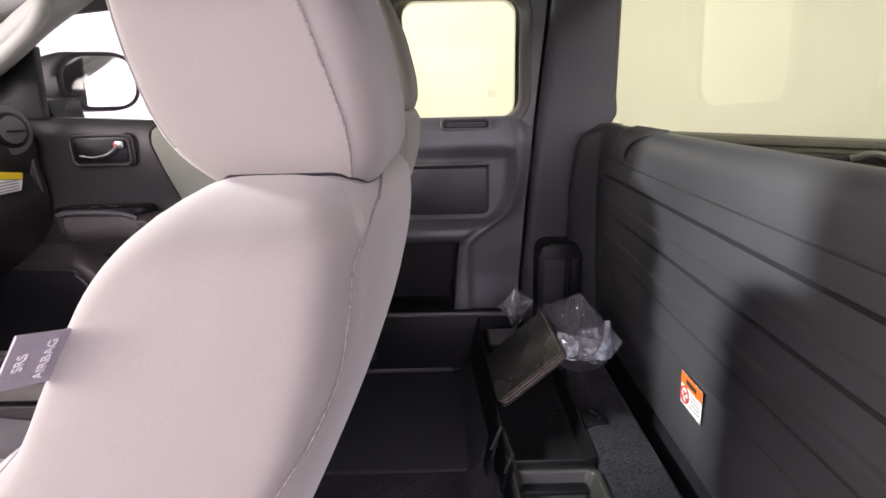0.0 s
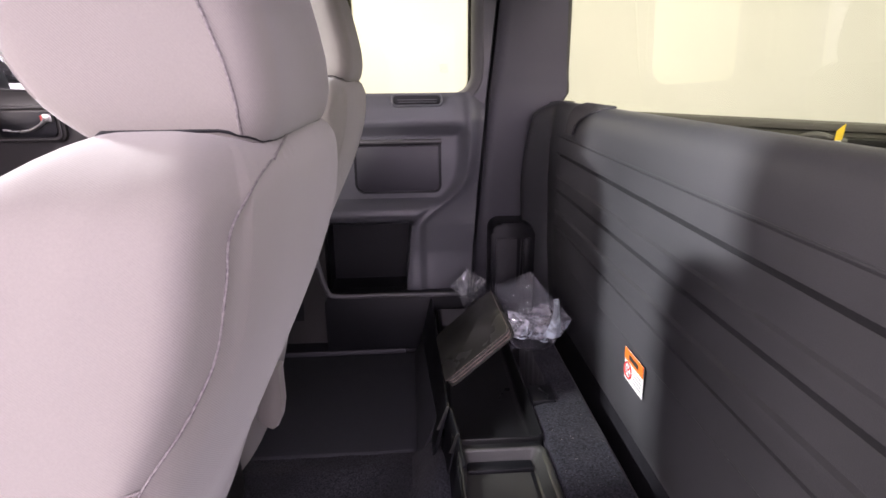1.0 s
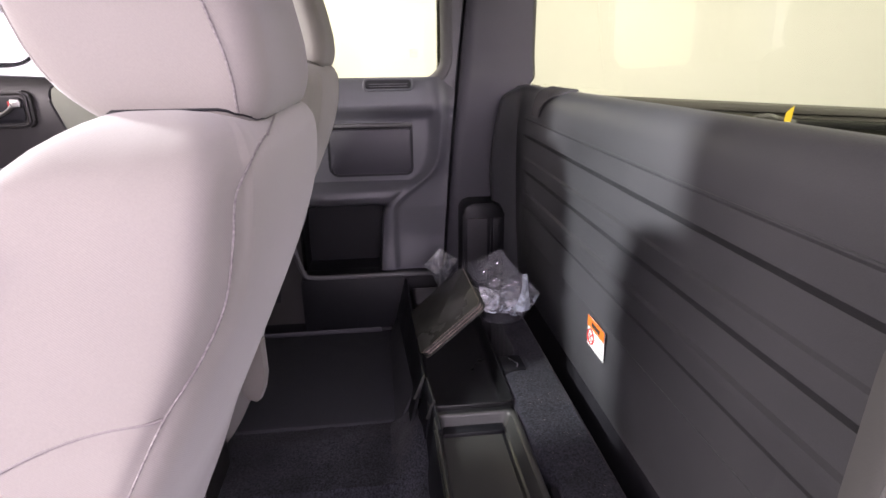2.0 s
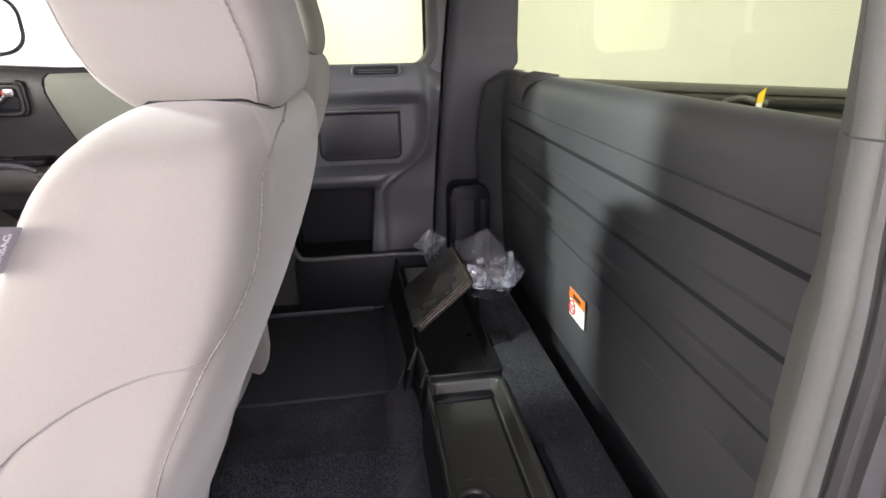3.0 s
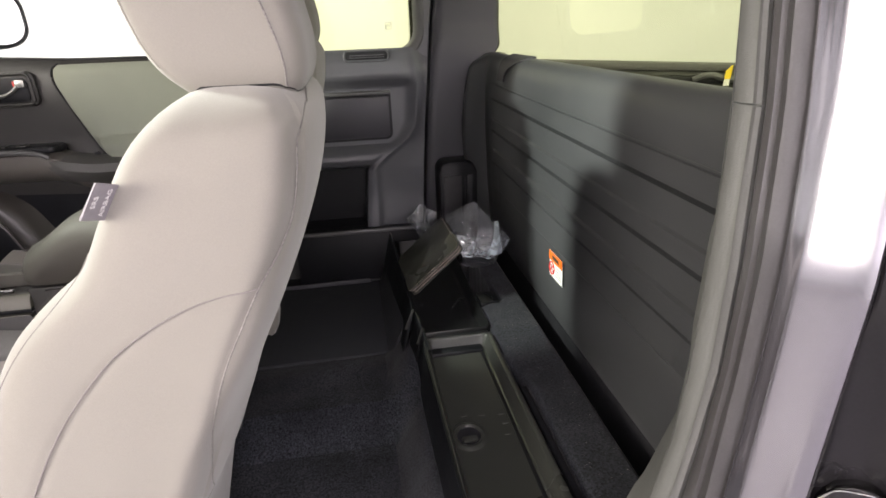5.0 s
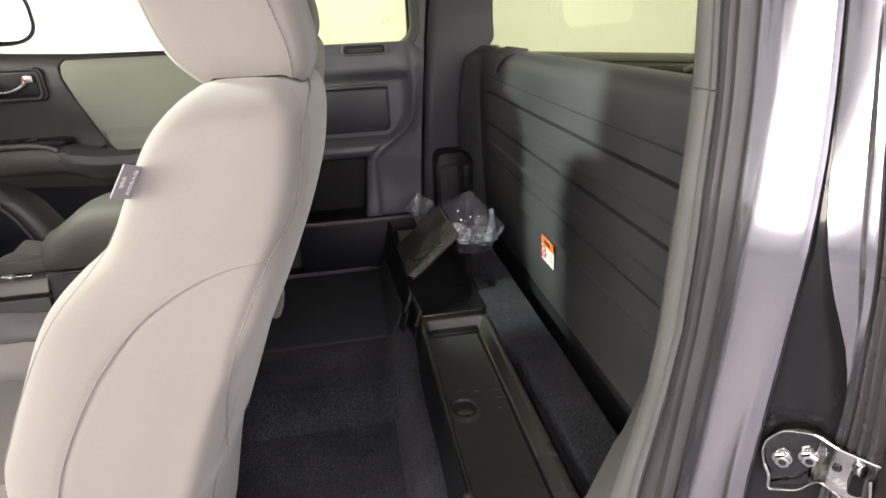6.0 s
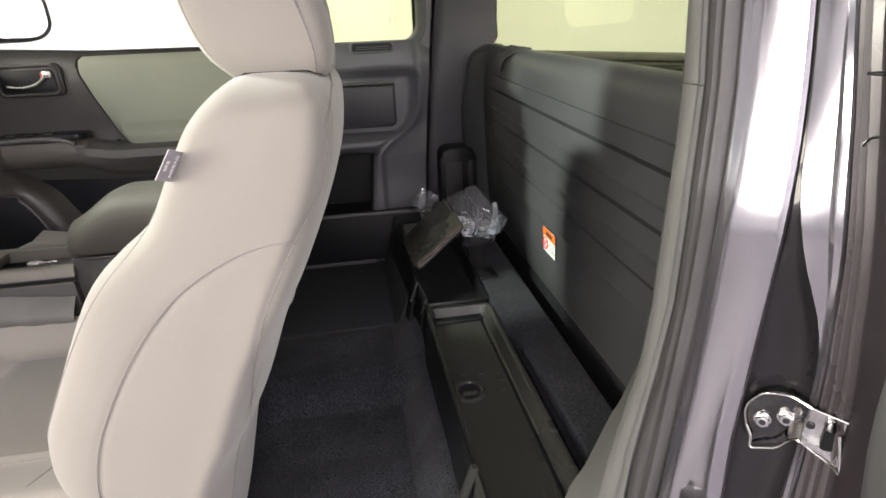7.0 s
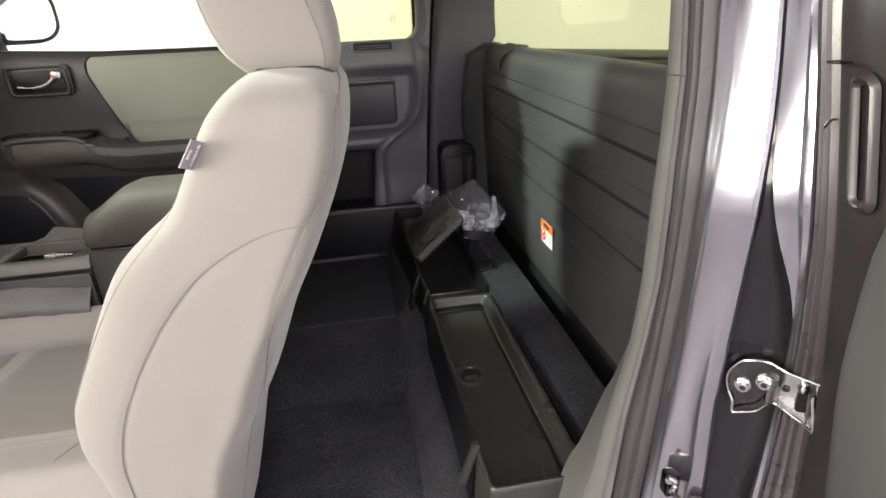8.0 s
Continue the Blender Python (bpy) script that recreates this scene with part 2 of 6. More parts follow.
def grid(rows, closed=False, caps=False, bm=None, thick=0.0):
    """A surface through rows of points; closed: each row is a ring."""
    bm = bm or bmesh.new()
    vs = [[bm.verts.new(p) for p in row] for row in rows]
    n = len(rows[0])
    faces = []
    for a, b in zip(vs, vs[1:]):
        for i in range(n if closed else n - 1):
            j = (i + 1) % n
            faces.append(bm.faces.new((a[i], a[j], b[j], b[i])))
    if caps:
        bm.faces.new(vs[0])
        bm.faces.new(list(reversed(vs[-1])))
    if thick:
        bmesh.ops.recalc_face_normals(bm, faces=bm.faces)
        bmesh.ops.solidify(bm, geom=list(bm.faces), thickness=thick)
    return bm


def prism(outline, axis, a, b, bevel=0.003, seg=2, bm=None):
    """A flat outline, given in the two axes that remain, drawn out along axis from a to b."""
    bm = bm or bmesh.new()

    def place(p, d):
        return {"x": (d, p[0], p[1]), "y": (p[0], d, p[1]), "z": (p[0], p[1], d)}[axis]

    lo = [bm.verts.new(place(p, a)) for p in outline]
    hi = [bm.verts.new(place(p, b)) for p in outline]
    n = len(outline)
    faces = [bm.faces.new(lo), bm.faces.new(list(reversed(hi)))]
    for i in range(n):
        bm.faces.new((lo[i], lo[(i + 1) % n], hi[(i + 1) % n], hi[i]))
    if bevel:
        edges = {e for f in faces for e in f.edges}
        bmesh.ops.bevel(bm, geom=list(edges), offset=bevel, segments=seg, profile=0.5, affect="EDGES")
    return bm


def rounded(x0, x1, y0, y1, r, n=6):
    """Corner points of a rounded rectangle; r: one radius or four (from low-low, turning left)."""
    rs = r if isinstance(r, (tuple, list)) else (r,) * 4
    pts = []
    for (cx, cy, sx, sy, a0), q in zip(((x0, y0, 1, 1, 180), (x1, y0, -1, 1, 270), (x1, y1, -1, -1, 0), (x0, y1, 1, -1, 90)), rs):
        for k in range(n + 1):
            a = radians(a0 + 90 * k / n)
            pts.append((cx + sx * q + q * math.cos(a), cy + sy * q + q * math.sin(a)))
    return pts


def smooth_line(pts, n=8):
    """Catmull-Rom through the points."""
    ps = [Vector(p) for p in pts]
    ps = [2 * ps[0] - ps[1]] + ps + [2 * ps[-1] - ps[-2]]
    out = []
    for i in range(1, len(ps) - 2):
        p0, p1, p2, p3 = ps[i - 1 : i + 3]
        for k in range(n):
            t = k / n
            out.append(0.5 * (2 * p1 + (p2 - p0) * t + (2 * p0 - 5 * p1 + 4 * p2 - p3) * t * t + (3 * p1 - p0 - 3 * p2 + p3) * t ** 3))
    return out + [ps[-2]]


def tube(pts, r, n=8, flat=1.0, up=Vector((0, 0, 1)), bm=None):
    """A rod along the points; flat: its thickness along up by its width."""
    rows = []
    ps = [Vector(p) for p in pts]
    for i, p in enumerate(ps):
        d = (ps[min(i + 1, len(ps) - 1)] - ps[max(i - 1, 0)]).normalized()
        s = d.cross(up)
        s = s.normalized() if s.length > 1e-4 else Vector((1, 0, 0))
        u = s.cross(d).normalized()
        rad = r(i / (len(ps) - 1)) if callable(r) else r
        rows.append([p + s * rad * math.cos(2 * math.pi * k / n) + u * rad * flat * math.sin(2 * math.pi * k / n) for k in range(n)])
    return grid(rows, True, True, bm)


def lerp(table, z):
    """Straight lines through a table of (z, value), z rising or falling."""
    t = sorted(table)
    if z <= t[0][0]:
        (a, u), (b, v) = t[0], t[1]
    elif z >= t[-1][0]:
        (a, u), (b, v) = t[-2], t[-1]
    else:
        k = next(i for i in range(len(t) - 1) if t[i + 1][0] >= z)
        (a, u), (b, v) = t[k], t[k + 1]
    return u + (v - u) * (z - a) / (b - a)


def smoothstep(a, b, x):
    t = max(0.0, min(1.0, (x - a) / (b - a)))
    return t * t * (3 - 2 * t)


def disc(centre, normal, r, depth, n=16, bevel=0.0, bm=None):
    """A short cylinder standing on centre along normal."""
    bm = bm or bmesh.new()
    q = Vector(normal).to_track_quat("Z", "Y").to_matrix().to_4x4()
    made = bmesh.ops.create_cone(bm, cap_ends=True, segments=n, radius1=r, radius2=r, depth=depth)["verts"]
    if bevel:
        edges = {e for v in made for e in v.link_edges if len(e.link_faces) == 2 and abs(e.verts[0].co.z - e.verts[1].co.z) < 1e-6}
        made = list({v for f in bmesh.ops.bevel(bm, geom=list(edges), offset=bevel, segments=2, profile=0.5, affect="EDGES")["faces"] for v in f.verts} | {v for v in made if v.is_valid})
    m = Matrix.Translation(centre) @ q @ Matrix.Translation((0, 0, depth / 2))
    bmesh.ops.transform(bm, matrix=m, verts=[v for v in made if v.is_valid])
    return bm


# ---- the booth round the truck ----
GROUND = -0.55
tagged(link("ground", box(-7, 7, -5, 7, GROUND - 0.1, GROUND, 0), STUDIO_FLOOR, smooth=False), "mid-grey sealed booth floor under the truck", "floor", kind="structure")
for nm, bx in (("wall_north", (-7, 7, 5.0, 5.15, GROUND, 3.0)), ("wall_south", (-7, 7, -4.15, -4.0, GROUND, 3.0)),
               ("wall_west", (-5.15, -5.0, -4.0, 5.0, GROUND, 3.0)), ("wall_east", (6.0, 6.15, -4.0, 5.0, GROUND, 3.0))):
    tagged(link(nm, box(*bx, 0), WHITE_WALL, smooth=False), "plain white painted booth wall, brightly lit", "wall", kind="structure")
tagged(link("ceiling", box(-5.15, 6.15, -4.15, 5.15, 3.0, 3.1, 0), WHITE_WALL, smooth=False), "plain white painted booth ceiling", "ceiling", kind="structure")

# ---- cab floor: carpet with the tunnel hump ----
def floor_height(x, y):
    z = 0.154 + 0.070 * min(1.0, max(0.0, (y - 0.712) / 0.058))
    z -= 0.012 * smoothstep(0.90, 0.985, y)
    z += 0.016 * smoothstep(0.055, 0.140, x)
    climb = min(1.0, max(0.0, (x - 0.064) / 0.050)) * smoothstep(1.0, 0.93, y) * smoothstep(0.16, 0.20, y)
    z += (0.245 + 0.043 * smoothstep(0.72, 0.86, y) - z) * climb
    z += 0.006 * smoothstep(0.40, 0.43, y) - 0.005 * smoothstep(0.53, 0.56, y)
    z -= 0.13 * smoothstep(-0.32, -0.5, x)
    return z + 0.003 * noise.noise(Vector((x * 14, y * 14, 0))) + 0.0015 * noise.noise(Vector((x * 40, y * 40, 3)))


xs = [-1.5 + 0.01 * i for i in range(165)]
ys = [0.06 + 0.01 * i for i in range(135)]
cab_floor = link("floor", grid([[(x, y, floor_height(x, y)) for y in ys] for x in xs]), CARPET)
tagged(cab_floor, "charcoal carpet over the cab floor and tunnel", "floor", kind="structure")
# far floor, a flat black mat edged by the scuff lip
part("floor_mat", box(-0.42, 0.075, 0.965, 1.385, 0.20, 0.222, 0.006), MAT_BLACK, cab_floor, "flat black mat on the far floor")
part("scuff_strip", box(-0.5, 0.045, 1.390, 1.396, 0.20, 0.230, 0.002), TRIM_DARK, cab_floor, "thin grey scuff strip")
part("carpet_edge", prism([(0.062, 0.20), (0.126, 0.20), (0.122, 0.335), (0.113, 0.325)], "y", 0.93, 1.375, 0.006), MAT_BLACK, cab_floor, "carpet turned up against the tray")

# carpeted ledge behind the tray
def ledge_front(y):
    """The carpet's cut edge: drawn back along the near bin and round the latch."""
    return 0.293 + 0.021 * smoothstep(0.675, 0.605, y) + 0.052 * smoothstep(0.918, 0.936, y) + 0.003 * noise.noise(Vector((y * 30, 0, 0)))


rows = []
for i in range(111):
    y = 0.16 + (1.30 - 0.16) * i / 110
    f = ledge_front(y)
    top = 0.345 - 0.004 * smoothstep(0.7, 0.3, y)
    rows.append([(f + 0.004, y, 0.20), (f, y, top - 0.010), (f + 0.006, y, top - 0.002)] + [(f + 0.01 + (0.398 - f - 0.01) * k / 6, y, top + 0.0025 * noise.noise(Vector((k * 2.1, y * 22, 5)))) for k in range(7)] + [(0.404, y, top - 0.004), (0.407, y, top - 0.014), (0.408, y, 0.2)])
ledge = link("carpet_ledge", grid(rows, True, True), LEDGE_CARPET)
# Added black strip stands in for the shaded gap beside the tray.
part("gap_strip", box(0.300, 0.3115, 0.195, 0.612, 0.20, 0.333, 0.002), GAP_SHADE, ledge, "black strip for the dark gap under the carpet edge")
tagged(ledge, "charcoal carpeted ledge along the rear panel", "ledge", kind="structure")
tagged(link("carpet_ledge_end", box(0.302, 0.436, 1.304, 1.40, 0.2, 0.335, 0.004), TRIM_BLACK), "black plastic ledge end beneath the belt guide", "ledge", kind="structure")

# pale lint caught in the carpet pile
rng = random.Random(11)
bm = bmesh.new()
for k in range(70):
    y = rng.uniform(0.22, 0.90)
    x = rng.uniform(ledge_front(y) + 0.012, 0.396)
    a, l, w = rng.uniform(0, math.pi), rng.uniform(0.0006, 0.0020), rng.uniform(0.00025, 0.0005)
    d, e = Vector((math.cos(a), math.sin(a), 0)), Vector((-math.sin(a), math.cos(a), 0))
    c = Vector((x, y, 0.3468))
    ring = [bm.verts.new(c + d * l * u + e * w * v) for u, v in ((-1, 0), (0, -1), (1, 0), (0, 1))]
    tip = bm.verts.new(c + Vector((0, 0, 0.0006)))
    for i in range(4):
        bm.faces.new((ring[i], ring[(i + 1) % 4], tip))
tagged(link("lint", bm, STITCH, smooth=False), "pale lint specks scattered over the carpeted ledge", "lint", kind="stuff")

# ---- rear wall: grooved panel ----
PROFILE = [(0.479, 0.880), (0.474, 0.887), (0.466, 0.892), (0.457, 0.894), (0.448, 0.893), (0.440, 0.889), (0.433, 0.882), (0.428, 0.873), (0.4245, 0.862), (0.4225, 0.850), (0.421, 0.814), (0.4225, 0.8125), (0.4225, 0.8095), (0.4205, 0.808),
           (0.420, 0.774), (0.4265, 0.7725), (0.4265, 0.7675), (0.4205, 0.766), (0.4205, 0.722), (0.418, 0.719), (0.418, 0.713), (0.422, 0.711),
           (0.4215, 0.687), (0.4265, 0.6855), (0.4265, 0.6810), (0.4215, 0.6795), (0.4225, 0.638), (0.4195, 0.635), (0.4195, 0.627), (0.424, 0.624),
           (0.425, 0.594), (0.428, 0.5925), (0.428, 0.5905), (0.425, 0.589), (0.4265, 0.535), (0.431, 0.525), (0.4328, 0.475), (0.4342, 0.450), (0.4358, 0.428), (0.4378, 0.408), (0.4400, 0.390), (0.4425, 0.374), (0.4455, 0.360), (0.4490, 0.349)]


def roll_x(z):
    """Where the panel's far edge rolls over towards the pillar."""
    return lerp([(0.36, 0.382), (0.597, 0.376), (0.673, 0.372), (0.747, 0.378), (0.854, 0.397), (0.893, 0.408)], z)


PLAIN = [(0.349, 0.4490), (0.360, 0.4455), (0.374, 0.4425), (0.390, 0.4400), (0.408, 0.4378), (0.428, 0.4358), (0.450, 0.4342), (0.475, 0.4328), (0.535, 0.427), (0.58, 0.425), (0.69, 0.4215), (0.80, 0.4205), (0.85, 0.4222), (0.892, 0.425)]
rows = []
for x, z in PROFILE:
    row = []
    for i in range(72):
        y = 0.17 + (1.375 - 0.17) * i / 71
        k = smoothstep(1.346, 1.376, y)
        fade = smoothstep(1.31, 1.24, y)
        base = lerp(PLAIN, z)
        bx = base + (x - base) * fade * 2.0 if z < 0.845 else x
        top = smoothstep(0.894, 0.860, z)
        bx += (roll_x(z) + 0.013 - bx) * k * k * top
        row.append((bx - 0.003 * math.sin((y - 0.17) / 1.235 * math.pi), y, z + 0.012 * (y - 0.45) * smoothstep(0.855, 0.83, z) * smoothstep(0.54, 0.58, z)))
    # the far edge rolls over towards the pillar
    ex = row[-1][0]
    for dx, y in ((0.007, 1.383), (0.0, 1.390), (-0.007, 1.397), (-0.0115, 1.405), (-0.012, 1.413), (-0.008, 1.422), (0.0, 1.432)):
        row.append((ex + (roll_x(z) + dx - ex) * top, y, row[71][2]))
    rows.append(row)
wall_rear = link("wall_rear", grid(rows, thick=0.006), PANEL)
tagged(wall_rear, "charcoal grained plastic rear cab panel with long grooves", "panel", kind="structure")
# Black strip below the panel paints the shade of its undercut.
part("panel_foot_shade", prism([(0.452, 0.352), (0.483, 0.352), (0.483, 0.19), (0.452, 0.19)], "y", 0.17, 1.40, 0.003), GAP_SHADE, wall_rear, "matt black strip for the shade under the panel")
tagged(link("wall_rear_shell", box(0.4845, 0.52, 0.02, 1.56, 0.0, 0.868, 0.004), PAINT_SHADE), "dark painted steel rear cab wall", "panel", kind="structure")

# strap folded over the panel's top edge
strap = []
for i in range(13):
    s = i / 12
    z = 0.8985 - 0.063 * s
    x = lerp([(0.83, 0.416), (0.85, 0.4175), (0.862, 0.4195), (0.873, 0.423), (0.882, 0.428), (0.889, 0.435), (0.893, 0.443), (0.8955, 0.452), (0.8985, 0.460)], z) - 0.003
    right = 1.155 - 0.125 * (1 - s) ** 2.2
    strap.append([(x - 0.002, 1.205 + (right - 1.205) * k / 6, z) for k in range(7)])
tagged(link("pull_strap", grid(strap, thick=0.004), WEBBING), "black webbing strap folded over the rear panel", "strap")

# ---- rear window ----
def rear_x(z):
    return 0.478 - 0.025 * (z - 0.91)


WIN_Y0, WIN_Y1, WIN_Z0, WIN_Z1 = 0.10, 1.505, 0.886, 1.205
outline = rounded(WIN_Y0, WIN_Y1, WIN_Z0, WIN_Z1, 0.03)
window_1 = thing("window_1", "wide tinted rear window in a black surround", "window", kind="structure")
corners = [(rear_x(z) + 0.004, y, z) for y, z in ((WIN_Y0 - 0.02, WIN_Z0 - 0.03), (WIN_Y0 - 0.02, WIN_Z1 + 0.03), (WIN_Y1 + 0.02, WIN_Z1 + 0.03), (WIN_Y1 + 0.02, WIN_Z0 - 0.03))]
pane = part("pane", sheet(corners), TINTED, window_1, smooth=False, turn=False)
pane.visible_shadow = False
ring_in = [(rear_x(z), y, z) for y, z in outline]
ring_out = [(rear_x(z) - 0.004, y, z) for y, z in rounded(WIN_Y0 - 0.012, WIN_Y1 + 0.012, WIN_Z0 - 0.012, WIN_Z1 + 0.012, 0.04)]
bm = grid([ring_in, ring_out, [(x - 0.012, y, z) for x, y, z in ring_out], [(x - 0.012, y, z) for x, y, z in ring_in]], True)
part("window_frame", bm, TRIM_BLACK, window_1)
tagged(link("rear_header", box(0.30, 0.50, 0.05, 1.53, 1.205, 1.33, 0.01), HEADLINER), "pale grey cloth header above the rear window", "header", kind="structure")

# ---- roof ----
rows = []
for i in range(15):
    x = -0.86 + 1.38 * i / 14
    rows.append([(x, 0.02 + 1.50 * k / 12, 1.235 + 0.06 * math.sin(math.pi * k / 12) ** 0.6 + 0.01 * math.sin(math.pi * i / 14)) for k in range(13)])
tagged(link("ceiling_cab", grid(rows, thick=0.03), HEADLINER), "pale grey cloth headliner of the cab roof", "ceiling", kind="structure")

map_lamp = thing("map_lamp", "small overhead cab lamp under the headliner", "lamp")
part("housing", box(-0.86, -0.72, 0.60, 0.75, 1.222, 1.31, 0.008), PILLAR_GREY, map_lamp)
part("lens", box(-0.84, -0.74, 0.635, 0.715, 1.2165, 1.2225, 0.002), LAMP_LENS, map_lamp, "frosted lens")


# ---- far side: body shell and sill behind the trim ----
tagged(link("body_side_far", box(-1.34, 0.62, 1.584, 1.597, -0.02, 0.86, 0), TRIM_BLACK, smooth=False), "black inner body side behind the far door trim", "body panel", kind="structure")
tagged(link("sill_far", box(-1.34, 0.62, 1.403, 1.583, 0.02, 0.222, 0.006), TRIM_BLACK), "black plastic sill below the far doors", "sill", kind="structure")

# ---- far side: rear access door ----
def plate(outline, holes, y, depth):
    """An upright sheet in x and z at y, with openings through it, drawn back by depth."""
    bm = bmesh.new()
    loops = []
    for pts in [outline, *holes]:
        vs = [bm.verts.new((x, y, z)) for x, z in pts]
        loops.append([bm.edges.new((vs[i], vs[(i + 1) % len(vs)])) for i in range(len(vs))])
    bmesh.ops.triangle_fill(bm, use_beauty=True, use_dissolve=False, edges=[e for l in loops for e in l])
    got = bmesh.ops.extrude_face_region(bm, geom=list(bm.faces))
    bmesh.ops.translate(bm, vec=(0, depth, 0), verts=[v for v in got["geom"] if isinstance(v, bmesh.types.BMVert)])
    return bm


door_2 = thing("door_2", "closed rear access door with charcoal plastic trim", "door", kind="structure")
WIN2 = (-0.090, 0.239, 0.911, 1.212)
WIN2_R = (0.035, 0.055, 0.05, 0.05)


def window_ring(d):
    return rounded(WIN2[0] - d, WIN2[1] + d, WIN2[2] - d, WIN2[3] + d, tuple(r + d for r in WIN2_R), 8)


def door_edge_x(z):
    return lerp([(0.375, 0.232), (0.435, 0.236), (0.66, 0.252), (0.851, 0.270), (1.012, 0.288), (1.196, 0.306), (1.27, 0.313)], z)


part("upper_trim", plate([(-0.20, 0.845)] + [(door_edge_x(z) - 0.002, z) for z in (0.845, 0.95, 1.05, 1.15, 1.26)] + [(-0.20, 1.26)], [window_ring(0.024)], 1.484, 0.03), TRIM, door_2)
# window surround, a soft funnel that leads to the glass
rows = [[(x, y, z) for x, z in window_ring(d)] for d, y in ((0.0, 1.516), (0.001, 1.505), (0.005, 1.494), (0.010, 1.487), (0.017, 1.4825), (0.025, 1.4815), (0.030, 1.4845))]
part("window_frame", grid(rows, True), TRIM_SOFT, door_2, "dark grey window surround")
pane = part("pane", sheet([(-0.11, 1.5165, 0.89), (0.26, 1.5165, 0.89), (0.26, 1.5165, 1.23), (-0.11, 1.5165, 1.23)]), TINTED, door_2, "tinted glass", smooth=False, turn=False)
pane.visible_shadow = False
# etched mark in the glass
mark = part("glass_mark", tube([(x, 1.513, z) for x, z in ((0.158, 0.966), (0.176, 0.966), (0.176, 0.984), (0.158, 0.984), (0.158, 0.966))], 0.0009, 4), LABEL_INK, door_2, "small grey etched mark", smooth=False)
part("mark_bar", tube([(0.161, 1.513, 0.971), (0.166, 1.513, 0.980), (0.170, 1.513, 0.972), (0.174, 1.513, 0.979)], 0.001, 4), LABEL_INK, mark, smooth=False)
# slot handle below the window
ring = rounded(0.030, 0.158, 0.884, 0.911, 0.011)
bm = tube([(x, 1.464 - 0.10 * (0.897 - z), z) for x, z in ring] + [(ring[0][0], 1.4627, ring[0][1])], 0.0032, 8, up=Vector((0, 1, 0)))
slot = part("vent_bezel", bm, TRIM, door_2, "raised slot surround")
part("vent_slot", prism(rounded(0.034, 0.154, 0.886, 0.909, 0.008), "y", 1.4625, 1.474, 0.001), TRIM_BLACK, slot, "black slot")
for k in range(2):
    part("louvre", box(0.045, 0.145, 1.4605, 1.4622, 0.892 + 0.006 * k, 0.8935 + 0.006 * k, 0), TRIM, slot)
# shoulder roll, pocket field and arm roll, as one flowing section
SECTION = [(1.487, 0.915), (1.474, 0.905), (1.466, 0.885), (1.460, 0.862), (1.456, 0.845), (1.458, 0.832), (1.470, 0.818), (1.478, 0.806),
           (1.478, 0.640), (1.462, 0.630), (1.448, 0.615), (1.444, 0.598), (1.452, 0.582), (1.472, 0.572), (1.50, 0.566)]
RIM = [(0.93, 0.214), (0.908, 0.219), (0.86, 0.227), (0.818, 0.230), (0.76, 0.229), (0.705, 0.222), (0.68, 0.212), (0.657, 0.196), (0.63, 0.160), (0.60, 0.119), (0.58, 0.096), (0.56, 0.080)]


def section_y(z):
    return lerp([(zz, yy) for yy, zz in SECTION], z)


def door_skin(x, z):
    """The trim's depth: rolled section ahead of the swept fold, a flatter field behind it."""
    r = lerp(RIM, z)
    back = 1.462 + 0.021 * smoothstep(0.84, 0.925, z) + 0.010 * smoothstep(r, door_edge_x(z), x) - 0.012 * smoothstep(0.70, 0.50, z)
    s = smoothstep(r - 0.035, r + 0.004, x)
    y = section_y(z) * (1 - s) + back * s
    return y - 0.007 * math.exp(-(((x - r - 0.004) / 0.012) ** 2)) * smoothstep(0.93, 0.86, z)


zs = [0.566 + (0.915 - 0.566) * i / 70 for i in range(71)]
bm = grid([[(-0.22 + (door_edge_x(z) + 0.22) * k / 90, door_skin(-0.22 + (door_edge_x(z) + 0.22) * k / 90, z), z) for k in range(91)] for z in zs])
rows = []
for i in range(24):
    z = 0.568 - (0.568 - 0.375) * i / 23
    x0, x1 = 0.072 - 0.10 * (0.566 - z), door_edge_x(z)
    row = [(x0 - 0.004, 1.515, z), (x0 - 0.003, 1.495, z)]
    for k in range(33):
        x = x0 + (x1 - x0) * k / 32
        row.append((x, door_skin(max(x, lerp(RIM, 0.568) + 0.006), 0.568) + 0.006 * (1 - min(1, k / 4)) ** 2 - 0.014 * smoothstep(0.50, 0.38, z), z))
    rows.append(row)
part("inner_panel", grid(rows, bm=bm), TRIM, door_2)
# pocket cover with a lit top lip
bm = prism(rounded(-0.068, 0.148, 0.662, 0.782, (0.022, 0.014, 0.004, 0.004)), "y", 1.462, 1.482, 0.004)
cover = part("pocket_cover", bm, TRIM_DARK, door_2, "flat charcoal pocket cover")
part("pocket_lip", box(-0.075, 0.156, 1.455, 1.48, 0.789, 0.798, 0.003), TRIM_SOFT, door_2, "grey lip above the pocket")
part("pocket_gap", prism(rounded(-0.076, 0.156, 0.654, 0.79, (0.028, 0.02, 0.004, 0.004)), "y", 1.4745, 1.4795, 0), TRIM_BLACK, door_2, "dark joint round the cover")
